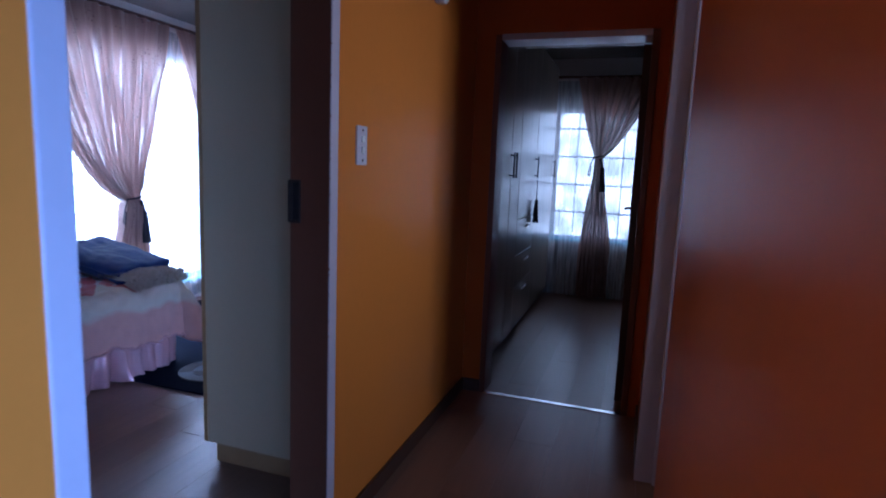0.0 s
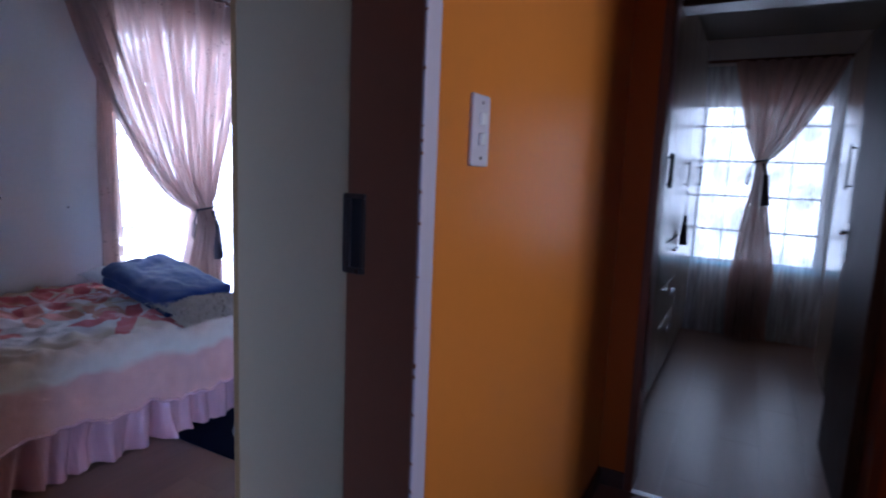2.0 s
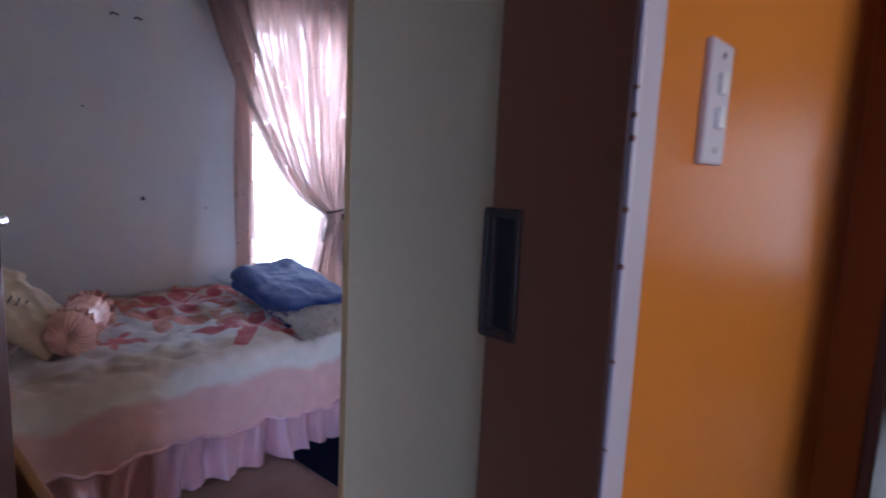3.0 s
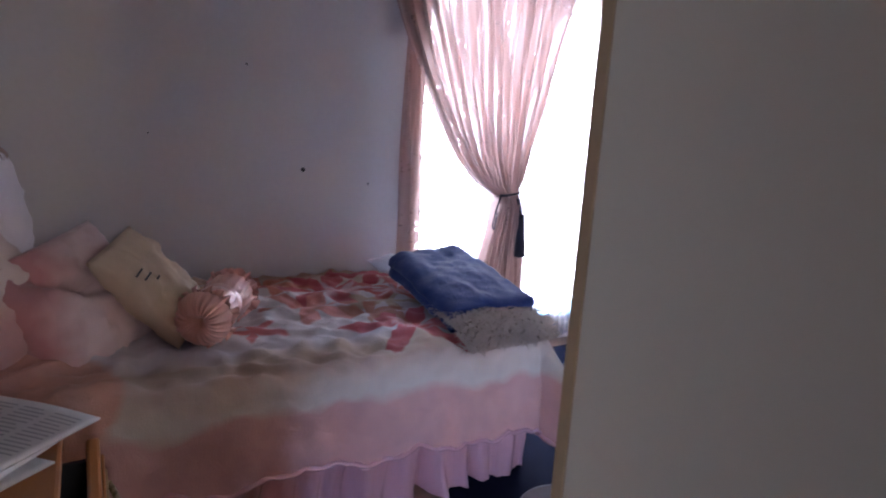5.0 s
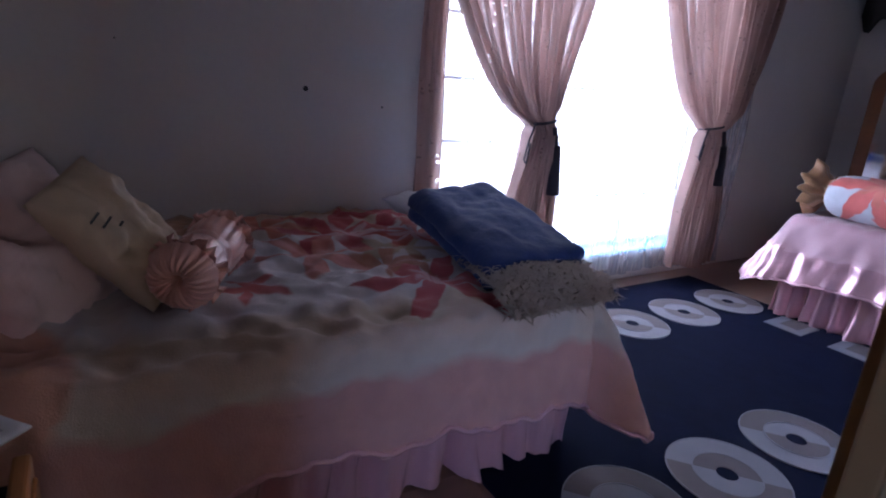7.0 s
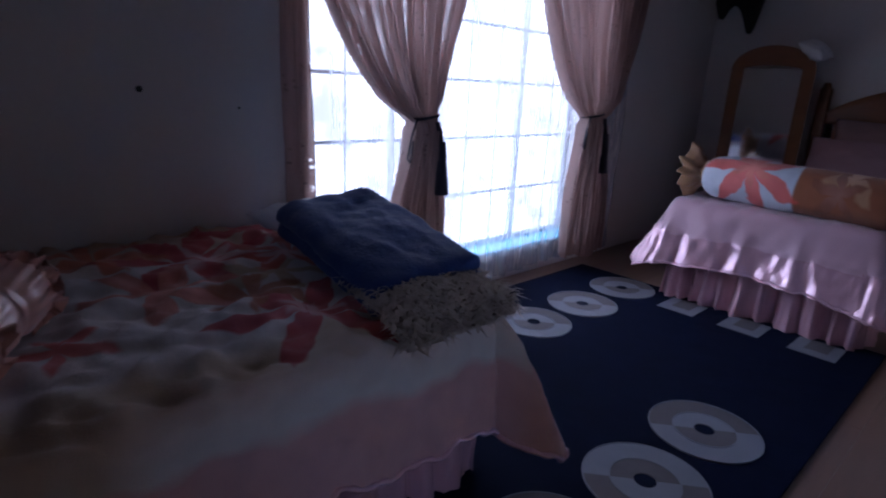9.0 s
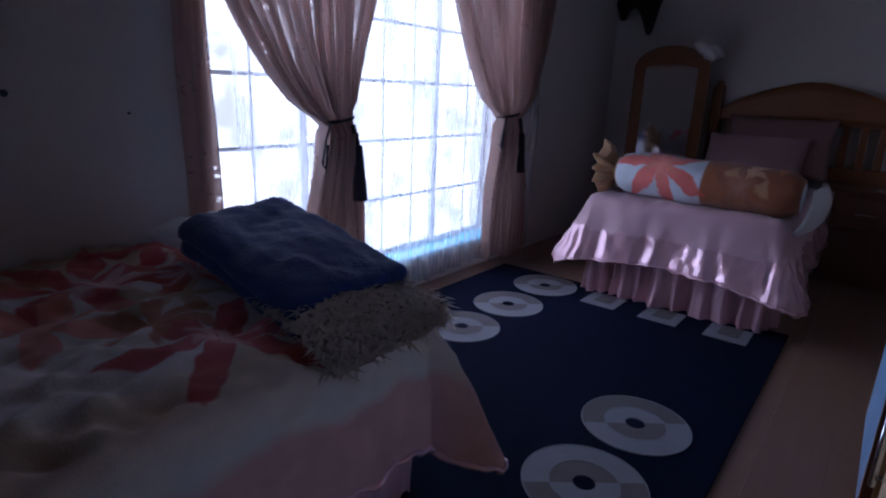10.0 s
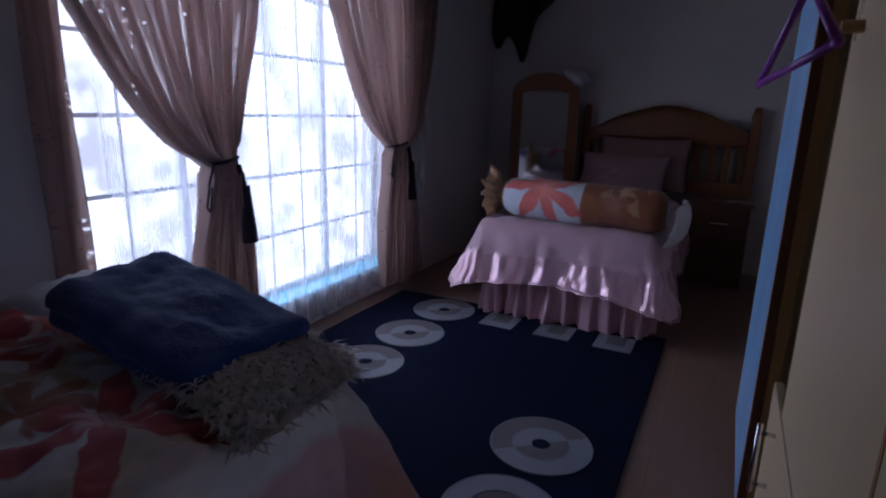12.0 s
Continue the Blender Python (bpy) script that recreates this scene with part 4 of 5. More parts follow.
# ---- folded blanket and fur throw ----
def slab(w, d, h, m, seed, wr=0.012, layers=2, n=22):
    """A folded blanket: soft rounded layers with wrinkles, each a little askew."""
    bm = bmesh.new()
    for k in range(layers):
        t = h / layers
        r = t * 0.48
        off = Vector((0.012 * noise.noise(Vector((k * 2.3, seed, 0))), 0.02 * noise.noise(Vector((seed, k * 1.7, 0))), t * (k + 0.5)))
        shell = bmesh.new()
        bmesh.ops.create_cube(shell, size=2)
        bmesh.ops.subdivide_edges(shell, edges=shell.edges, cuts=n, use_grid_fill=True)
        for v in shell.verts:
            p = Vector((v.co.x * w / 2, v.co.y * d / 2, v.co.z * t / 2))
            q = Vector((min(max(p.x, -w / 2 + r), w / 2 - r), min(max(p.y, -d / 2 + r), d / 2 - r), min(max(p.z, -t / 2 + r), t / 2 - r)))
            e = p - q
            p = q + e.normalized() * r if e.length > 1e-6 else p
            a, b = p.x / w * 2, p.y / d * 2
            ridge = noise.noise(Vector((a * 1.6 + seed, b * 2.0, 0.3 * k))) + 0.55 * noise.noise(Vector((a * 4.5, b * 3.5 + seed, 0.3 * k))) + 0.7 * (0.3 - abs(noise.noise(Vector((a * 7, b * 3 + a, seed))))) + 0.35 * abs(noise.noise(Vector((a * 14, b * 9, seed))))
            p.z += wr * ridge - 0.03 * max(0, a - 0.5) ** 2 - 0.035 * max(0, -b - 0.55) ** 2 * 4
            p.x += 0.008 * noise.noise(Vector((b * 3, seed, k)))
            p.y += 0.008 * noise.noise(Vector((a * 3, seed + 4, k)))
            v.co = m @ (p + off)
        tmp = bpy.data.meshes.new("layer")
        shell.to_mesh(tmp)
        shell.free()
        bm.from_mesh(tmp)
        bpy.data.meshes.remove(tmp)
    return bm


cushion("small_pillow", 0.36, 0.3, 0.1, pose(-3.5, 2.7, 0.645, 0, 6, 10), WHITECLOTH, "small white pillow under the folded blue blanket", 8, group="")
thing("blanket", slab(0.62, 0.38, 0.095, pose(-3.14, 2.71, 0.615, 2, 9, -4), 2.0, 0.013, 2, 34), BLUECLOTH, "folded navy blue fleece blanket on the bed foot", "blanket", smooth=True)
fur = bmesh.new()
rng = random.Random(11)


def fur_base(u, v):
    x, y = -3.04 + 0.4 * u, 2.49 + 0.38 * v
    z = 0.585 + 0.03 * math.sin(math.pi * u) ** 0.5 * math.sin(math.pi * v) ** 0.5 + 0.012 * noise.noise(Vector((x * 9, y * 9, 4)))
    return (x, y - 0.1 * (u - 0.5), z - 0.03 * max(0, u - 0.86) / 0.14)


throw = holder("fur_throw", "shaggy beige-grey fur throw under the blue blanket", "throw")
part("backing", grid(20, 14, fur_base), FUR, throw, smooth=True)
for i in range(3600):
    u, v = rng.random(), rng.random()
    p = Vector(fur_base(u, v))
    a, ln = rng.uniform(0, 6.28), rng.uniform(0.03, 0.08)
    q = p + Vector((math.cos(a) * ln, math.sin(a) * ln, rng.uniform(-0.012, 0.02)))
    s = Vector((-math.sin(a), math.cos(a), 0)) * 0.0042
    mid = (p + q) / 2 + Vector((rng.uniform(-0.008, 0.008), rng.uniform(-0.008, 0.008), 0.014))
    vv = [fur.verts.new(c) for c in (p - s, p + s, mid + s, mid - s, q)]
    fur.faces.new(vv[:4]), fur.faces.new((vv[3], vv[2], vv[4]))
part("shag", fur, FUR, throw)

# ---- bedside table ----
PINE = mat("orange_pine", (0.42, 0.17, 0.05), 0.38, 0.22, 4, 0.06, 50, stretch=(1, 6, 6))
tb = holder("bedside_table", "orange pine bedside table with its drawer pulled open", "bedside table", (-2.28, 1.15, 0))
TX0, TX1, TY0, TY1 = -2.53, -1.96, 0.87, 1.315
bpart("tabletop", box(TX0 - 0.015, TY0 - 0.01, 0.535, TX1 + 0.015, TY1 + 0.015, 0.56, 0.008), PINE, tb)
bpart("side_panel", box(TX0, TY0, 0.0, TX0 + 0.02, TY1, 0.535, 0.003), PINE, tb)
bpart("side_panel", box(TX1 - 0.02, TY0, 0.0, TX1, TY1, 0.535, 0.003), PINE, tb)
bpart("back_panel", box(TX0 + 0.02, TY0, 0.03, TX1 - 0.02, TY0 + 0.012, 0.535), PINE, tb)
bpart("shelf", box(TX0 + 0.02, TY0 + 0.012, 0.32, TX1 - 0.02, TY1 - 0.02, 0.34, 0.002), PINE, tb)
dr = bpart("drawer", box(TX0 + 0.0, TY1 + 0.055, 0.36, TX1 - 0.0, TY1 + 0.08, 0.55, 0.006), PINE, tb)
# Drawer box coloured black for the shade inside the open drawer.
bpart("drawer_side", box(TX0 + 0.03, TY1 - 0.2, 0.38, TX0 + 0.042, TY1 + 0.055, 0.52), BLACK, tb)
bpart("drawer_side", box(TX1 - 0.042, TY1 - 0.2, 0.38, TX1 - 0.03, TY1 + 0.055, 0.52), BLACK, tb)
bpart("drawer_bottom", box(TX0 + 0.042, TY1 - 0.2, 0.38, TX1 - 0.042, TY1 + 0.055, 0.388), BLACK, tb)
bpart("drawer_moulding", box(TX0 + 0.03, TY1 + 0.08, 0.39, TX1 - 0.03, TY1 + 0.087, 0.525, 0.004), PINE, tb)
bm = bmesh.new()
for i in range(12):
    t0, t1 = math.pi * i / 12, math.pi * (i + 1) / 12
    p = [(-2.4 + 0.06 * math.cos(t), TY1 + 0.092 + 0.02 * math.sin(t), 0.48 - 0.045 * math.sin(t)) for t in (t0, t1)]
    rod(*p, 0.006, bm, 6)
box(-2.47, TY1 + 0.086, 0.465, -2.33, TY1 + 0.091, 0.505, 0.002, bm)
bpart("handle", bm, BRASS, tb, "ornate tarnished metal handle", True)
bpart("cabinet_door", box(TX0 + 0.025, TY1 - 0.002, 0.04, TX1 - 0.025, TY1 + 0.016, 0.31, 0.004), PINE, tb)


def sheet(x0, y0, x1, y1, z, turn, seed):
    c = Vector(((x0 + x1) / 2, (y0 + y1) / 2, 0))
    rot = Matrix.Translation(c) @ pose(0, 0, 0, 0, 0, turn) @ Matrix.Translation(-c)

    def f(u, v):
        p = rot @ Vector((x0 + (x1 - x0) * u, y0 + (y1 - y0) * v, 0))
        lift = 0.006 * noise.noise(Vector((p.x * 5, p.y * 5, seed))) + 0.018 * max(0, v - 0.7) * abs(math.sin(3 * u + seed))
        return (p.x, p.y, z + lift)
    return f


news = holder("newspaper", "folded newspapers lying on the bedside table", "newspaper")
fs = [sheet(-2.62, 0.87, -2.26, 1.25, 0.566, 38, 1), sheet(-2.66, 0.9, -2.31, 1.3, 0.575, 50, 2), sheet(-2.705, 0.92, -2.355, 1.335, 0.584, 44, 3)]
for fn in fs:
    pg = part("page", grid(16, 16, fn), PAPER, news, smooth=True)
    so = pg.modifiers.new("thickness", "SOLIDIFY")
    so.thickness = 0.004
fn = fs[2]
GREYPRINT = mat("grey_print", (0.4, 0.39, 0.39), 0.9, 0.15, 30, 0, 100)
ink = bmesh.new()
for c in range(4):
    for k in range(30):
        if c == 1 and 9 < k < 18:
            continue
        v0 = 0.05 + k * 0.03
        u0, u1 = 0.05 + c * 0.235, 0.05 + c * 0.235 + 0.19 - 0.04 * ((k * 7 + c) % 5 == 0)
        ps = [Vector(fn(p, q)) + Vector((0, 0, 0.0045)) for p, q in ((u0, v0), (u1, v0), (u1, v0 + 0.011), (u0, v0 + 0.011))]
        ink.faces.new([ink.verts.new(p) for p in ps])
tagged(part("newsprint", ink, GREYPRINT, news), "grey columns of unreadable print", kind="stuff")
ph = bmesh.new()
ps = [Vector(fn(a, b)) + Vector((0, 0, 0.005)) for a, b in ((0.28, 0.34), (0.5, 0.34), (0.5, 0.6), (0.28, 0.6))]
ph.faces.new([ph.verts.new(p) for p in ps])
part("print_photo", ph, mat("printed_photo", (0.2, 0.16, 0.08), 0.8, 0.8, 25, 0, 80), news, "dark printed picture block")

# ---- holes in the wall ----
for y, z, r in ((2.286, 1.074, 0.011), (2.632, 1.015, 0.005), (2.018, 1.531, 0.005), (1.62, 1.2, 0.003)):
    bm = rod((XW - 0.004, y, z), (XW + 0.0015, y, z), r, seg=12)
    thing("drill_hole", bm, BLACK, "small dark drilled hole in cream plaster", "hole", group="holes in the wall")
for y in (2.157, 2.268):
    bm = rod((XW - 0.01, y, 1.995), (XW + 0.03, y + 0.008, 2.0), 0.0035, seg=8)
    rod((XW + 0.028, y, 2.0), (XW + 0.031, y + 0.03, 1.992), 0.004, bm, 8)
    thing("wall_hook", bm, BLACKMETAL, "small dark metal hook in the cream wall", "hook", group="wall hooks")

# ---- rug ----
rug = holder("rug", "navy blue rug with grey ring and square motifs", "rug", (-2.9, 3.7, 0))
bpart("field", box(-3.76, 2.43, 0.0005, -2.06, 4.93, 0.012, 0.004), NAVY, rug)


def arc(cx, cy, r0, r1, t0, t1, z0, z1, n=18):
    bm = bmesh.new()
    rows = []
    for i in range(n + 1):
        t = t0 + (t1 - t0) * i / n
        c, s = math.cos(t), math.sin(t)
        rows.append([bm.verts.new((cx + r * c, cy + r * s, z)) for r, z in ((r0, z0), (r0, z1), (r1, z1), (r1, z0))])
    for a, b in zip(rows, rows[1:]):
        for k in range(3):
            bm.faces.new((a[k], a[k + 1], b[k + 1], b[k]))
    bm.faces.new(rows[0]), bm.faces.new(rows[-1][::-1])
    return bm


for cx, cy, turn in ((-3.335, 3.86, 0.7), (-3.33, 4.285, 0.7), (-3.335, 4.715, 0.7), (-2.36, 3.17, 3.84), (-2.36, 3.595, 0.7), (-2.4, 2.745, 0.7), (-3.335, 3.43, 3.84)):
    for k, (r0, r1) in enumerate(((0.034, 0.108), (0.108, 0.19))):
        for h in (0, 1):
            t0 = turn + math.pi * (h + k)
            bpart("ring_motif", arc(cx, cy, r0, r1 - 0.004, t0, t0 + math.pi, 0.008, 0.0145), (RUGWHITE, RUGTAN)[h], rug)
        bpart("ring_outline", arc(cx, cy, r1 - 0.004, r1, 0, 2 * math.pi, 0.008, 0.016, 40), RUGWHITE, rug)
for x0 in (-3.06, -2.73, -2.4):
    bpart("square_motif", box(x0, 4.615, 0.01, x0 + 0.2, 4.82, 0.0145, 0.001), RUGWHITE, rug)
    bpart("square_motif", box(x0 + 0.055, 4.68, 0.0145, x0 + 0.155, 4.82, 0.0165, 0.001), RUGTAN, rug)

# ---- bed at the far end ----
bed2 = holder("bed", "bed with a pink satin cover and a carved pine headboard", "bed", (-2.65, 5.7, 0))
BX0, BX1, BF, BH = -3.13, -2.2, 4.87, 6.58
bpart("bed_base", box(BX0 + 0.02, BF + 0.02, 0.08, BX1 - 0.02, BH, 0.32, 0.02), DARKWOOD, bed2)
bpart("mattress", box(BX0, BF, 0.32, BX1, BH, 0.57, 0.05), WHITECLOTH, bed2)
bpart("bed_skirt", ruffle([(BX1 + 0.03, BH), (BX1 + 0.03, BF - 0.03), (BX0 - 0.03, BF - 0.03), (BX0 - 0.03, BH)][::-1], 0.012, 0.36, 0.045, 0.1, 9), SATIN, bed2, "shiny gathered pink satin skirt", True)
for x in (BX0 + 0.07, BX1 - 0.07):
    for y in (BF + 0.08, BH - 0.08):
        bpart("leg", rod((x, y, 0), (x, y, 0.08), 0.025), DARKWOOD, bed2)
# headboard: posts, arched crest, slats and rails
HBX0, HBX1, HBY = -3.02, -1.7, 6.61
for x in (HBX0, HBX1 - 0.07):
    bm = box(x, HBY, 0, x + 0.07, HBY + 0.07, 1.25, 0.008)
    rod((x + 0.035, HBY + 0.035, 1.25), (x + 0.035, HBY + 0.035, 1.29), 0.03, bm, 12, 0.02)
    bpart("headboard_post", bm, WOOD, bed2)


def crest(u, v):
    x = HBX0 + 0.07 + (HBX1 - HBX0 - 0.14) * u
    top = 1.08 + 0.2 * max(0, math.sin(math.pi * u)) ** 0.8 + 0.012 * math.exp(-((u - 0.5) / 0.12) ** 4)
    return (x, HBY + 0.015, 1.0 + (top - 1.0) * v)


cr = bpart("headboard_crest", grid(48, 4, crest), WOOD, bed2, "arched carved pine crest", True)
so = cr.modifiers.new("thickness", "SOLIDIFY")
so.thickness = -0.035
bpart("headboard_rail", box(HBX0 + 0.07, HBY + 0.01, 0.62, HBX1 - 0.07, HBY + 0.05, 0.72, 0.006), WOOD, bed2)
for i in range(11):
    x = HBX0 + 0.13 + i * 0.107
    bpart("headboard_slat", box(x, HBY + 0.02, 0.72, x + 0.05, HBY + 0.042, 1.0, 0.004), WOOD, bed2)
spread = draped("bedspread", BX0, BX1, BF, BH - 0.4, 0.592, 0.36, 0.36, 0, -1, [mat("pink_bedspread", (0.5, 0.3, 0.33), 0.5, 0.08, 6, 0.12, 120, sheen=0.3, spec=0.5), SATIN], "dusty pink bedspread hanging over the bed foot", "bedspread", 0.016, 0.012, 0.012, 5.0, 0.26, 0.22, SATIN, 0.2, band=0.15)
ROLLC = pattern("printed_roll", [(0, (0.52, 0.54, 0.58)), (0.56, (0.52, 0.54, 0.58)), (0.57, (0.27, 0.085, 0.028)), (1.2, (0.22, 0.07, 0.024))],
                [(0.3, 0.36, 0.34, 7, 0.9, (0.6, 0.08, 0.05)), (0.3, 0.35, 0.14, 6, 0.1, (0.66, 0.2, 0.14)), (0.84, 0.34, 0.16, 3, 0.2, (0.42, 0.22, 0.11)), (0.78, 0.42, 0.16, 5, 0.9, (0.2, 0.06, 0.025)), (0.98, 0.22, 0.14, 5, 0.4, (0.5, 0.13, 0.03))], (0.7, 0.7, 0.72))
bm = bmesh.new()
uvl = bm.loops.layers.uv.new("UVMap")
ra, rb, rr = Vector((-3.06, 5.0, 0.722)), Vector((-2.13, 4.98, 0.7)), 0.118
nU, nV = 44, 40
rows = []
for i in range(nU + 1):
    row = []
    s = i / nU
    c = ra.lerp(rb, s)
    for j in range(nV + 1):
        t = 2 * math.pi * j / nV - 0.8
        q = rr * (1 + 0.07 * noise.noise(Vector((s * 6, math.cos(t) * 2, math.sin(t) * 2)))) * (1 - 0.35 * abs(2 * s - 1) ** 14)
        row.append((bm.verts.new((c.x, c.y + 1.12 * q * math.cos(t), c.z + q * math.sin(t))), (s * 1.1, j / nV * 0.72)))
    rows.append(row)
for i in range(nU):
    for j in range(nV):
        qd = (rows[i][j], rows[i + 1][j], rows[i + 1][j + 1], rows[i][j + 1])
        fc = bm.faces.new([p[0] for p in qd])
        for lp, p in zip(fc.loops, qd):
            lp[uvl].uv = p[1]
for e in (0, nU):
    bm.faces.new([p[0] for p in rows[e][:-1]])
bmesh.ops.remove_doubles(bm, verts=bm.verts, dist=0.0005)
thing("rolled_blanket", bm, ROLLC, "rolled white and brown blanket with a red flower print", "blanket", smooth=True)


def bunch(u, v):
    """Cloth bunched at the end of the roll: pinched at the tie, then flaring in uneven folds."""
    t = 2 * math.pi * u
    w = smooth_step(v)
    q = 0.1 * (1 - 0.45 * math.sin(math.pi * min(1, v * 1.7))) + 0.03 * v
    q *= 1 + (0.06 + 0.14 * w) * math.sin(8 * t + 2.5 * math.sin(2 * t) + 1.5 * v) + 0.06 * math.sin(13 * t + 4 * v)
    end = 0.8 + 0.14 * noise.noise(Vector((math.cos(t) * 1.6, math.sin(t) * 1.6, 3.0)))
    return (-3.04 - 0.17 * v * end, 5.0 + q * math.cos(t), 0.722 + q * math.sin(t) + 0.02 * v)


bt = thing("bunched_cloth", grid(90, 14, bunch), mat("brown_satin", (0.4, 0.23, 0.12), 0.35, 0.3, 20, 0.15, 60, spec=0.7, metal=0.2), "bunched brown satin cloth at the end of the roll", "cloth", smooth=True)
so = bt.modifiers.new("thickness", "SOLIDIFY")
so.thickness = 0.004
thing("folded_sheet", slab(0.05, 0.42, 0.32, pose(-2.085, 5.0, 0.48, 0, 14, 0), 4.0, 0.004, 1, 8), WHITECLOTH, "folded white sheet hanging at the bed edge", "sheet", smooth=True)
cushion("pillow", 0.7, 0.44, 0.15, pose(-2.5, 6.47, 0.84, 70, 0, 2), mat("dull_pink_pillow", (0.26, 0.15, 0.14), 0.85, 0.1, 6, 0.2, 160), "pink pillow propped against the pine headboard", 21, group="pillows on the far bed")
cushion("pillow", 0.68, 0.4, 0.16, pose(-2.62, 6.33, 0.74, 60, 0, -4), mat("mauve_pillow", (0.34, 0.2, 0.21), 0.85, 0.1, 6, 0.2, 160), "mauve pillow propped against the pine headboard", 22, group="pillows on the far bed")
ped = holder("pedestal", "dark wooden pedestal standing beside the far bed", "bedside table", (-1.88, 6.4, 0))
bpart("body", box(-2.08, 6.2, 0.0, -1.7, 6.6, 0.6, 0.006), DARKWOOD, ped)
bpart("top", box(-2.1, 6.18, 0.6, -1.68, 6.605, 0.625, 0.006), DARKWOOD, ped)
bpart("drawer_front", box(-2.06, 6.188, 0.38, -1.72, 6.2, 0.58, 0.004), DARKWOOD, ped)
bpart("handle", box(-1.95, 6.17, 0.47, -1.83, 6.19, 0.482, 0.003), CHROME, ped)
thing("remote_control", box(-1.86, 6.22, 0.625, -1.72, 6.26, 0.64, 0.004), CHROME, "slim silver gadget lying on the dark pedestal", "gadget")

# arched standing mirror
mr = holder("standing_mirror", "arched wooden standing mirror in the corner", "mirror", (-3.29, 6.44, 0))
MX0, MX1, MY = -3.565, -3.02, 6.44


def arch_frame(inner, outer_z, y0, y1):
    """An arched band of wood round the glass."""
    bm = bmesh.new()
    cx, hw = (MX0 + MX1) / 2, (MX1 - MX0) / 2
    n = 20
    prof = [(-1, 0.1), (-1, 1.36)] + [(-math.cos(math.pi * i / n), 1.36 + 0.17 * math.sin(math.pi * i / n)) for i in range(1, n)] + [(1, 1.36), (1, 0.1)]
    inn = [(-1, 0.16), (-1, 1.36)] + [(-math.cos(math.pi * i / n), 1.36 + 0.03 * math.sin(math.pi * i / n)) for i in range(1, n)] + [(1, 1.36), (1, 0.16)]
    o = [(cx + hw * a, z) for a, z in prof]
    i_ = [(cx + (hw - inner) * a, z) for a, z in inn]
    rows = [[bm.verts.new((p[0], y, p[1])) for p, y in ((a, y0), (b, y0), (b, y1), (a, y1))] for a, b in zip(o, i_)]
    for a, b in zip(rows, rows[1:] + rows[:1]):
        for k in range(4):
            bm.faces.new((a[k], a[(k + 1) % 4], b[(k + 1) % 4], b[k]))
    return bm


bpart("frame", arch_frame(0.085, 0, MY - 0.02, MY + 0.02), WOOD, mr)
bpart("glass", box(MX0 + 0.08, MY - 0.005, 0.15, MX1 - 0.08, MY + 0.005, 1.37), MIRROR, mr)
for x in (MX0 + 0.03, MX1 - 0.09):
    bpart("foot", box(x, MY - 0.16, 0.0, x + 0.06, MY + 0.16, 0.1, 0.012), WOOD, mr)
mr.matrix_world = pose(-3.29, 6.4, 0, 0, 0, 14)
cushion("cloth_cap", 0.2, 0.2, 0.1, pose(-3.05, 6.43, 1.5, 10, 35, 0), WHITECLOTH, "white cloth cap hung on the mirror corner", 31, category="cap", group="")


# dark garment hanging in the corner
def dark_drape(u, v):
    x = -3.86 + 0.62 * u
    low = 1.9 - 0.16 * math.exp(-((u - 0.12) / 0.1) ** 2) - 0.27 * math.exp(-((u - 0.45) / 0.14) ** 2) + 0.6 * max(0, u - 0.5)
    return (x, 6.58 + 0.03 * math.sin(14 * u + 2 * v), 2.5 + (low - 2.5) * v)


dg = thing("hanging_garment", grid(40, 16, dark_drape), mat("dark_fabric", (0.02, 0.016, 0.016), 0.9, 0.3, 8, 0.3, 140), "dark garment hanging high in the room corner", "garment", smooth=True)
so = dg.modifiers.new("thickness", "SOLIDIFY")
so.thickness = 0.03


# ---- wardrobes ----
def bar_handle(parent, x, y, z0, z1, out=-1, material=CHROME, name="handle"):
    bm = rod((x + 0.03 * out, y, z0), (x + 0.03 * out, y, z1), 0.006, seg=8)
    for z in (z0 + 0.02, z1 - 0.02):
        rod((x, y, z), (x + 0.03 * out, y, z), 0.005, bm, 8)
    ob = bpart(name, bm, material, parent, "", True)
    return ob


wd = holder("wardrobe", "cream melamine wardrobe with tan edging and an open gap", "wardrobe", (-1.4, 3.0, 0))
WF = -1.685
# White gloss door; its sky reflection is put into the blue base colour.
WHITEGLOSS = mat("white_gloss_sky_tint", (0.3, 0.52, 0.8), 0.2, 0.05, 3, 0.02, 40)
bpart("side_panel", box(WF + 0.012, 1.89, 0.085, XE - 0.002, 1.908, 2.36, 0.0015), MELAMINE, wd)
bpart("side_edging", box(WF - 0.008, 1.888, 0.085, WF + 0.0115, 1.91, 2.36, 0.002), EDGING, wd, "tan edge strip")
bpart("plinth", box(WF + 0.05, 1.9, 0.0, XE - 0.002, 4.04, 0.085), EDGING, wd)
bpart("side_panel", box(WF + 0.012, 4.04, 0.085, XE - 0.002, 4.058, 2.36, 0.0015), MELAMINE, wd)
bpart("top_panel", box(WF + 0.012, 1.908, 2.34, XE - 0.002, 4.04, 2.36), MELAMINE, wd)
bpart("back_panel", box(XE - 0.012, 1.908, 0.085, XE - 0.004, 4.04, 2.34), DARKWOOD, wd)
bpart("base_panel", box(WF + 0.012, 1.908, 0.085, XE - 0.012, 4.04, 0.103), MELAMINE, wd)
bpart("partition", box(WF + 0.02, 3.2, 0.103, XE - 0.012, 3.218, 2.34), MELAMINE, wd)
bpart("shelf", box(WF + 0.02, 1.908, 0.62, XE - 0.012, 3.2, 0.638), MELAMINE, wd)
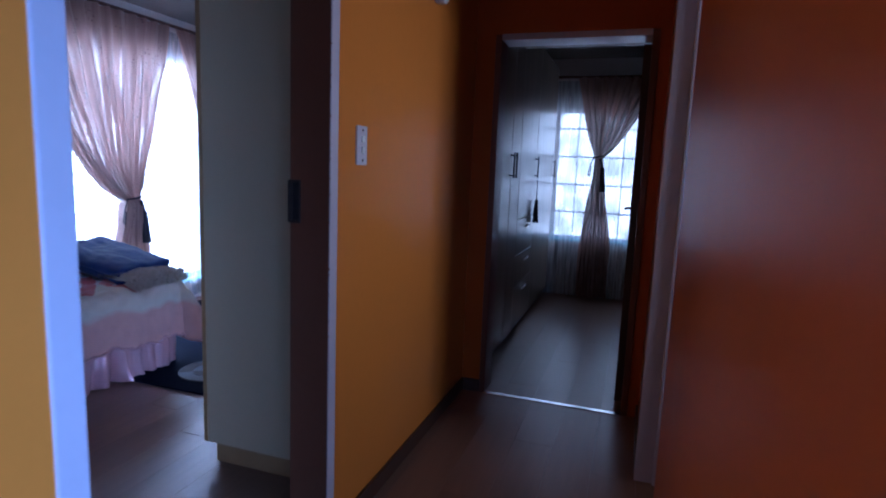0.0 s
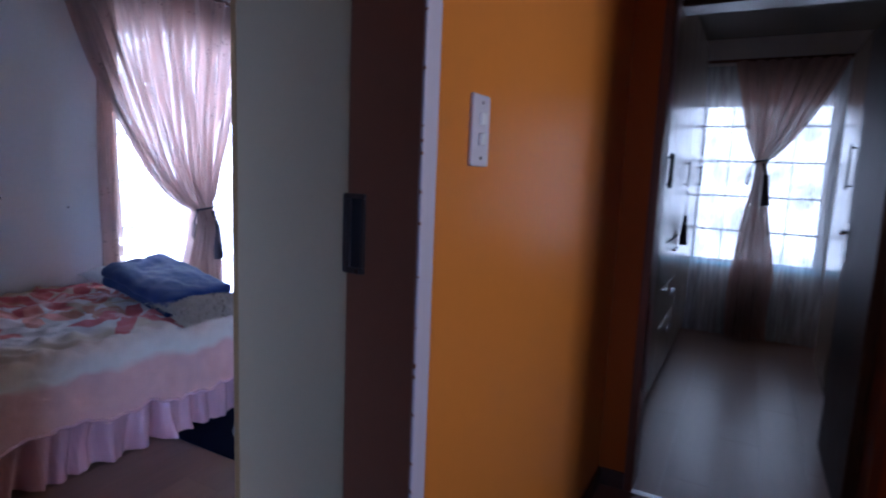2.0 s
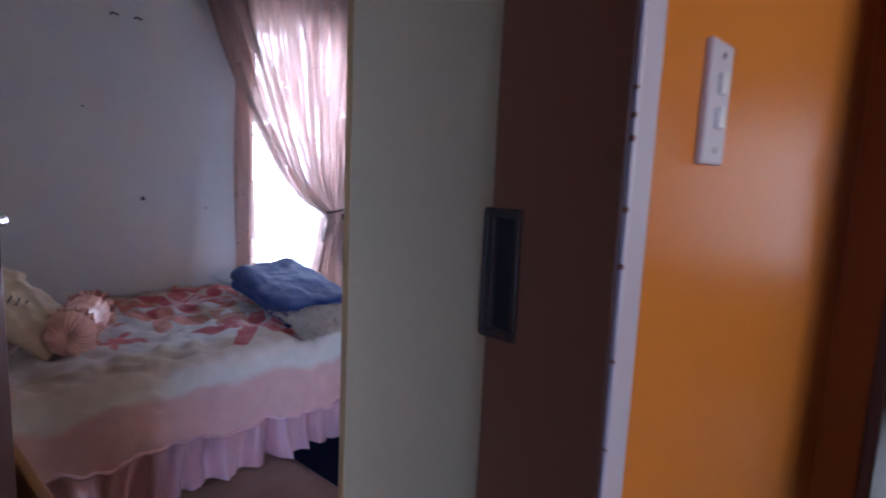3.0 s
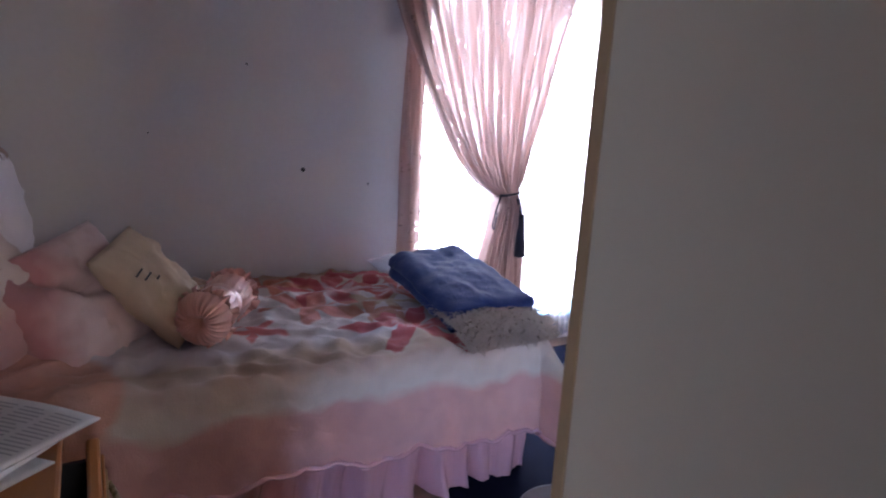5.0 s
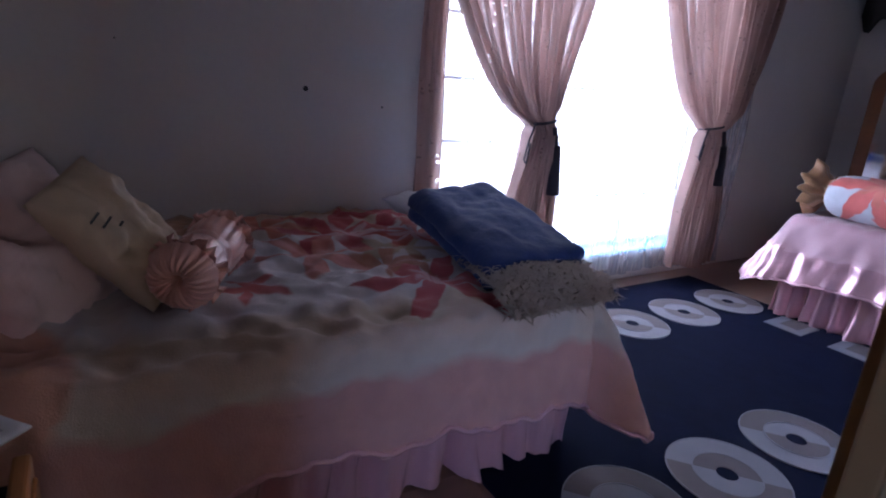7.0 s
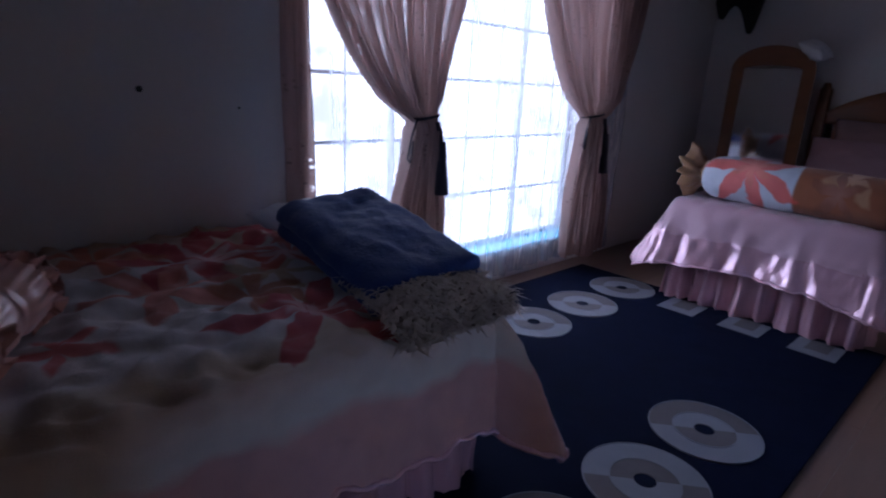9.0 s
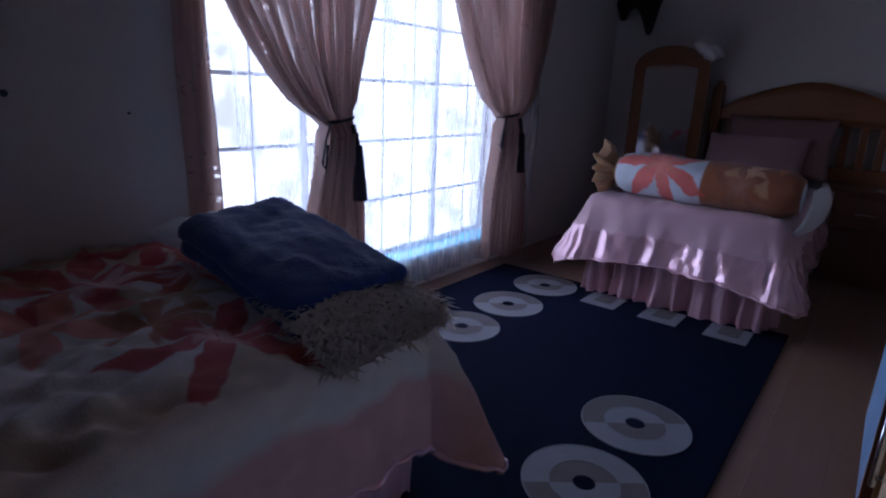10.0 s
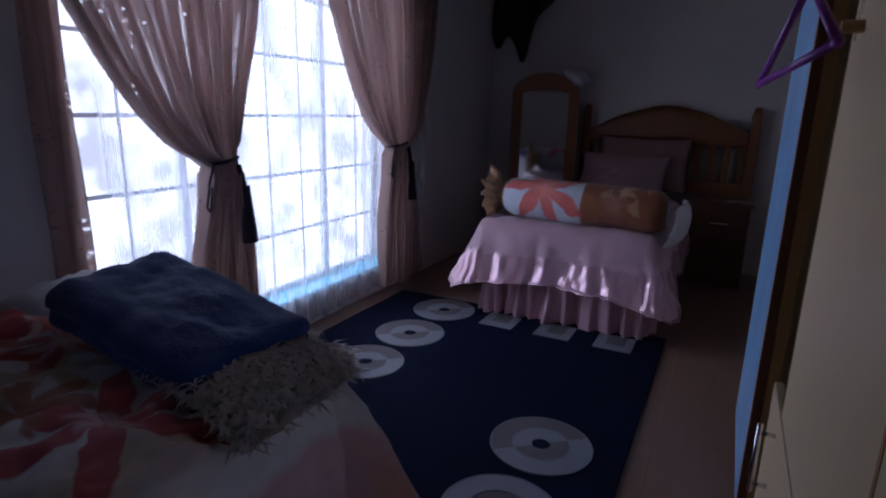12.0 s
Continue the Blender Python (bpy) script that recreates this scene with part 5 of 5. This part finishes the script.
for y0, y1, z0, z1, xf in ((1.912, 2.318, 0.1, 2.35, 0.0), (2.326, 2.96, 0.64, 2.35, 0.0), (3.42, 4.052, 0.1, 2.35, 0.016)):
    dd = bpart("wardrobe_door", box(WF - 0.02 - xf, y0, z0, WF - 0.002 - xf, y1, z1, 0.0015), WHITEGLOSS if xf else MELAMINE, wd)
    for e in (y0 - 0.003, y1):
        bpart("edging", box(WF - 0.021 - xf, e, z0, WF - 0.001 - xf, e + 0.003, z1), EDGING, dd, "tan edge strip")
bpart("door_stile", box(WF - 0.037, 3.4, 0.1, WF - 0.012, 3.416, 2.35, 0.002), BROWN, wd, "red-brown door edge")
bpart("door_stile", box(WF - 0.0115, 3.4, 0.1, WF + 0.018, 3.416, 2.35, 0.002), EDGING, wd, "tan door edge")
for k, (z0, z1) in enumerate(((0.1, 0.36), (0.365, 0.63))):
    bpart("drawer_front", box(WF - 0.02, 2.326, z0, WF - 0.002, 3.16, z1, 0.0015), MELAMINE, wd)
bar_handle(wd, WF - 0.02, 2.99, 0.44, 0.6)
bpart("handle", rod((WF - 0.05, 2.86, 1.36), (WF - 0.02, 2.86, 1.36), 0.01, seg=8), EDGING, wd, "small tan knob")

hang = holder("coat_hanger", "purple plastic coat hanger hooked on the wardrobe door", "coat hanger", (-1.79, 2.7, 1.3))
bm = bmesh.new()
A, B, T = Vector((-1.835, 2.9, 1.275)), Vector((-1.775, 2.5, 1.3)), Vector((-1.795, 2.7, 1.4))
for a, b in ((A, B), (B, T), (T, A)):
    rod(a, b, 0.006, bm, 8)
for p in (A, B, T):
    bmesh.ops.create_icosphere(bm, subdivisions=1, radius=0.0075, matrix=Matrix.Translation(p))
bpart("frame", bm, PURPLE, hang, "", True)
bm = bmesh.new()
pts = [T + Vector((0.0, 0, 0.0)), T + Vector((0.0, 0, 0.06))] + [T + Vector((0.03 - 0.03 * math.cos(q), 0, 0.06 + 0.03 * math.sin(q))) for q in (0.6, 1.2, 1.8, 2.4, 3.0)]
for a, b in zip(pts, pts[1:]):
    rod(a, b, 0.005, bm, 8)
bpart("hook", bm, PURPLE, hang, "", True)

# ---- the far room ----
# Cupboard board darkened in its base colour for the far room's dimness.
DIMGLOSS = mat("dimmed_gloss_board", (0.38, 0.31, 0.25), 0.22, 0.08, 3, 0.03, 40, stretch=(1, 4, 1))
fw = holder("wardrobe", "cream fitted cupboards, dimness put into their colour, with dark bar handles", "wardrobe", (-0.93, 4.8, 0))
FF = -0.85
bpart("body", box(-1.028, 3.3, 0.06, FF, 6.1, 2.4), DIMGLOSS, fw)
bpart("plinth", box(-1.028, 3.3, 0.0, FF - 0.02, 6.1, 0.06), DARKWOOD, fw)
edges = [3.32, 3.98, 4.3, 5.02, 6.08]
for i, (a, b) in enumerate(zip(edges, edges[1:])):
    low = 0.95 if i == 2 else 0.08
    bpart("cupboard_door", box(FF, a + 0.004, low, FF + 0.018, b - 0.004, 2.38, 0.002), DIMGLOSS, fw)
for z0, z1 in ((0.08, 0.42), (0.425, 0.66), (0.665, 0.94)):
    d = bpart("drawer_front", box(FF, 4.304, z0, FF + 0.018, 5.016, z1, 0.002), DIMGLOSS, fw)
    bm = rod((FF + 0.04, 4.55, z1 - 0.06), (FF + 0.04, 4.75, z1 - 0.06), 0.006, seg=8)
    for y in (4.57, 4.73):
        rod((FF + 0.018, y, z1 - 0.06), (FF + 0.04, y, z1 - 0.06), 0.005, bm, 8)
    bpart("drawer_handle", bm, CHROME, fw, "chrome handle", True)
for y in (3.94, 4.03, 4.95, 5.98):
    bar_handle(fw, FF + 0.018, y, 1.27, 1.45, 1, BLACKMETAL)
bm = rod((FF + 0.05, 4.95, 1.25), (FF + 0.05, 4.95, 1.06), 0.004, seg=6)
rod((FF + 0.05, 4.95, 1.08), (FF + 0.05, 4.95, 0.88), 0.012, bm, 8, 0.028)
thing("key_tassel", bm, BLACKCORD, "dark tassel hanging from a cupboard handle", "tassel", smooth=True)
rc = holder("cupboard", "grey-white cupboard beside the far window", "cupboard", (0.4, 4.9, 0))
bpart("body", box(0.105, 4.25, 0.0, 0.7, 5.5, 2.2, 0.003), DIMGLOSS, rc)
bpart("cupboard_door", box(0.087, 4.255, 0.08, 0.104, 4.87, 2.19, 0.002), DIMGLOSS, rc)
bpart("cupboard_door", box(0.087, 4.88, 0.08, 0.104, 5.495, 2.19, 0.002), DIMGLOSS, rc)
bar_handle(rc, 0.087, 4.8, 1.3, 1.56, -1, BLACKMETAL)
thing("beam", box(XE + 0.01, 4.1, 2.22, 2.4, 4.3, H - 0.002, 0.01), DARKWOOD, "dark stained timber beam under the ceiling", "beam", kind="structure")
# The bedroom ceiling is out of view; dark boards added to cut bounced light.
thing("ceiling_bounce_cut", box(XW, YS, H - 0.03, XE, YN, H - 0.003), DARKCEIL, "unseen dark bedroom ceiling added to cut bounced light", "ceiling", kind="structure")
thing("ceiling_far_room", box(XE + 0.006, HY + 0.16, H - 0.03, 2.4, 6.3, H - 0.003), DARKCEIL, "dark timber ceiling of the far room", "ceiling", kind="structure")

# ---- bathroom ----
bs = holder("washbasin", "white ceramic washbasin on a dark cabinet", "washbasin", (0.6, 3.15, 0))
bm = box(0.36, 2.84, 0.62, 0.86, 3.34, 0.76, 0.03)
basin = bpart("basin", bm, CERAMIC, bs, smooth=False)
# Flat slab on the basin top; its grey stands for shade inside the bowl.
bpart("basin_bowl", box(0.41, 2.89, 0.74, 0.81, 3.25, 0.763, 0.008), mat("basin_shade", (0.6, 0.62, 0.65), 0.15, 0.03, 4, 0, 60), bs)
bpart("cabinet", box(0.4, 2.88, 0.0, 0.82, 3.34, 0.62, 0.004), BLACK, bs)
bpart("tap", rod((0.6, 3.28, 0.76), (0.6, 3.28, 0.87), 0.012), CHROME, bs)
bm_ = holder("bathroom_mirror", "dark-framed mirror on the bathroom wall", "mirror", (0.65, 3.33, 1.2))
bpart("frame", box(0.44, 3.325, 0.78, 0.52, 3.349, 1.56, 0.004), BLACK, bm_)
bpart("frame", box(0.92, 3.325, 0.78, 1.0, 3.349, 1.56, 0.004), BLACK, bm_)
bpart("frame", box(0.52, 3.325, 1.5, 0.92, 3.349, 1.56, 0.004), BLACK, bm_)
bpart("frame", box(0.52, 3.325, 0.78, 0.92, 3.349, 0.84, 0.004), BLACK, bm_)
bpart("glass", box(0.52, 3.335, 0.84, 0.92, 3.345, 1.5), MIRROR, bm_)

# ---- laminate planks, parts of the floor ----
floor = bpy.data.objects["floor"]
PW, PL = 0.192, 1.3
cells = {}


def plank_mesh(w, l):
    key = (round(w, 3), round(l, 3))
    if key not in cells:
        cells[key] = mesh_of("plank", box(0, 0, -0.0118, w - 0.0008, l - 0.0008, 0, 0.0006), PLANK)
    return cells[key]


PLANK = LAMINATE
_nt = PLANK.node_tree
_oi, _hs = _nt.nodes.new("ShaderNodeObjectInfo"), _nt.nodes.new("ShaderNodeHueSaturation")
_mr = _nt.nodes.new("ShaderNodeMapRange")
_mr.inputs[3].default_value, _mr.inputs[4].default_value = 0.93, 1.07
_b = _nt.nodes["Principled BSDF"]
_src = _b.inputs["Base Color"].links[0].from_socket
_nt.links.new(_oi.outputs["Random"], _mr.inputs[0]), _nt.links.new(_mr.outputs[0], _hs.inputs["Value"])
_nt.links.new(_src, _hs.inputs["Color"]), _nt.links.new(_hs.outputs[0], _b.inputs["Base Color"])
for rx0, rx1, ry0, ry1 in ((XW, 0.3, 0.36, 6.7), (HX0 - 0.1, 2.98, -3.38, 0.36), (0.3, 2.4, 0.36, 6.3)):
    k, x = 0, rx0
    while x < rx1 - 0.01:
        w = min(PW, rx1 - x)
        y = ry0
        first = (0.43 * k) % 1.0 * PL or PL
        while y < ry1 - 0.01:
            l = min(first if y == ry0 else PL, ry1 - y)
            ob = new("plank", plank_mesh(w, l))
            ob.location = (x, y, 0)
            ob.parent = floor
            y += l
        x += w
        k += 1
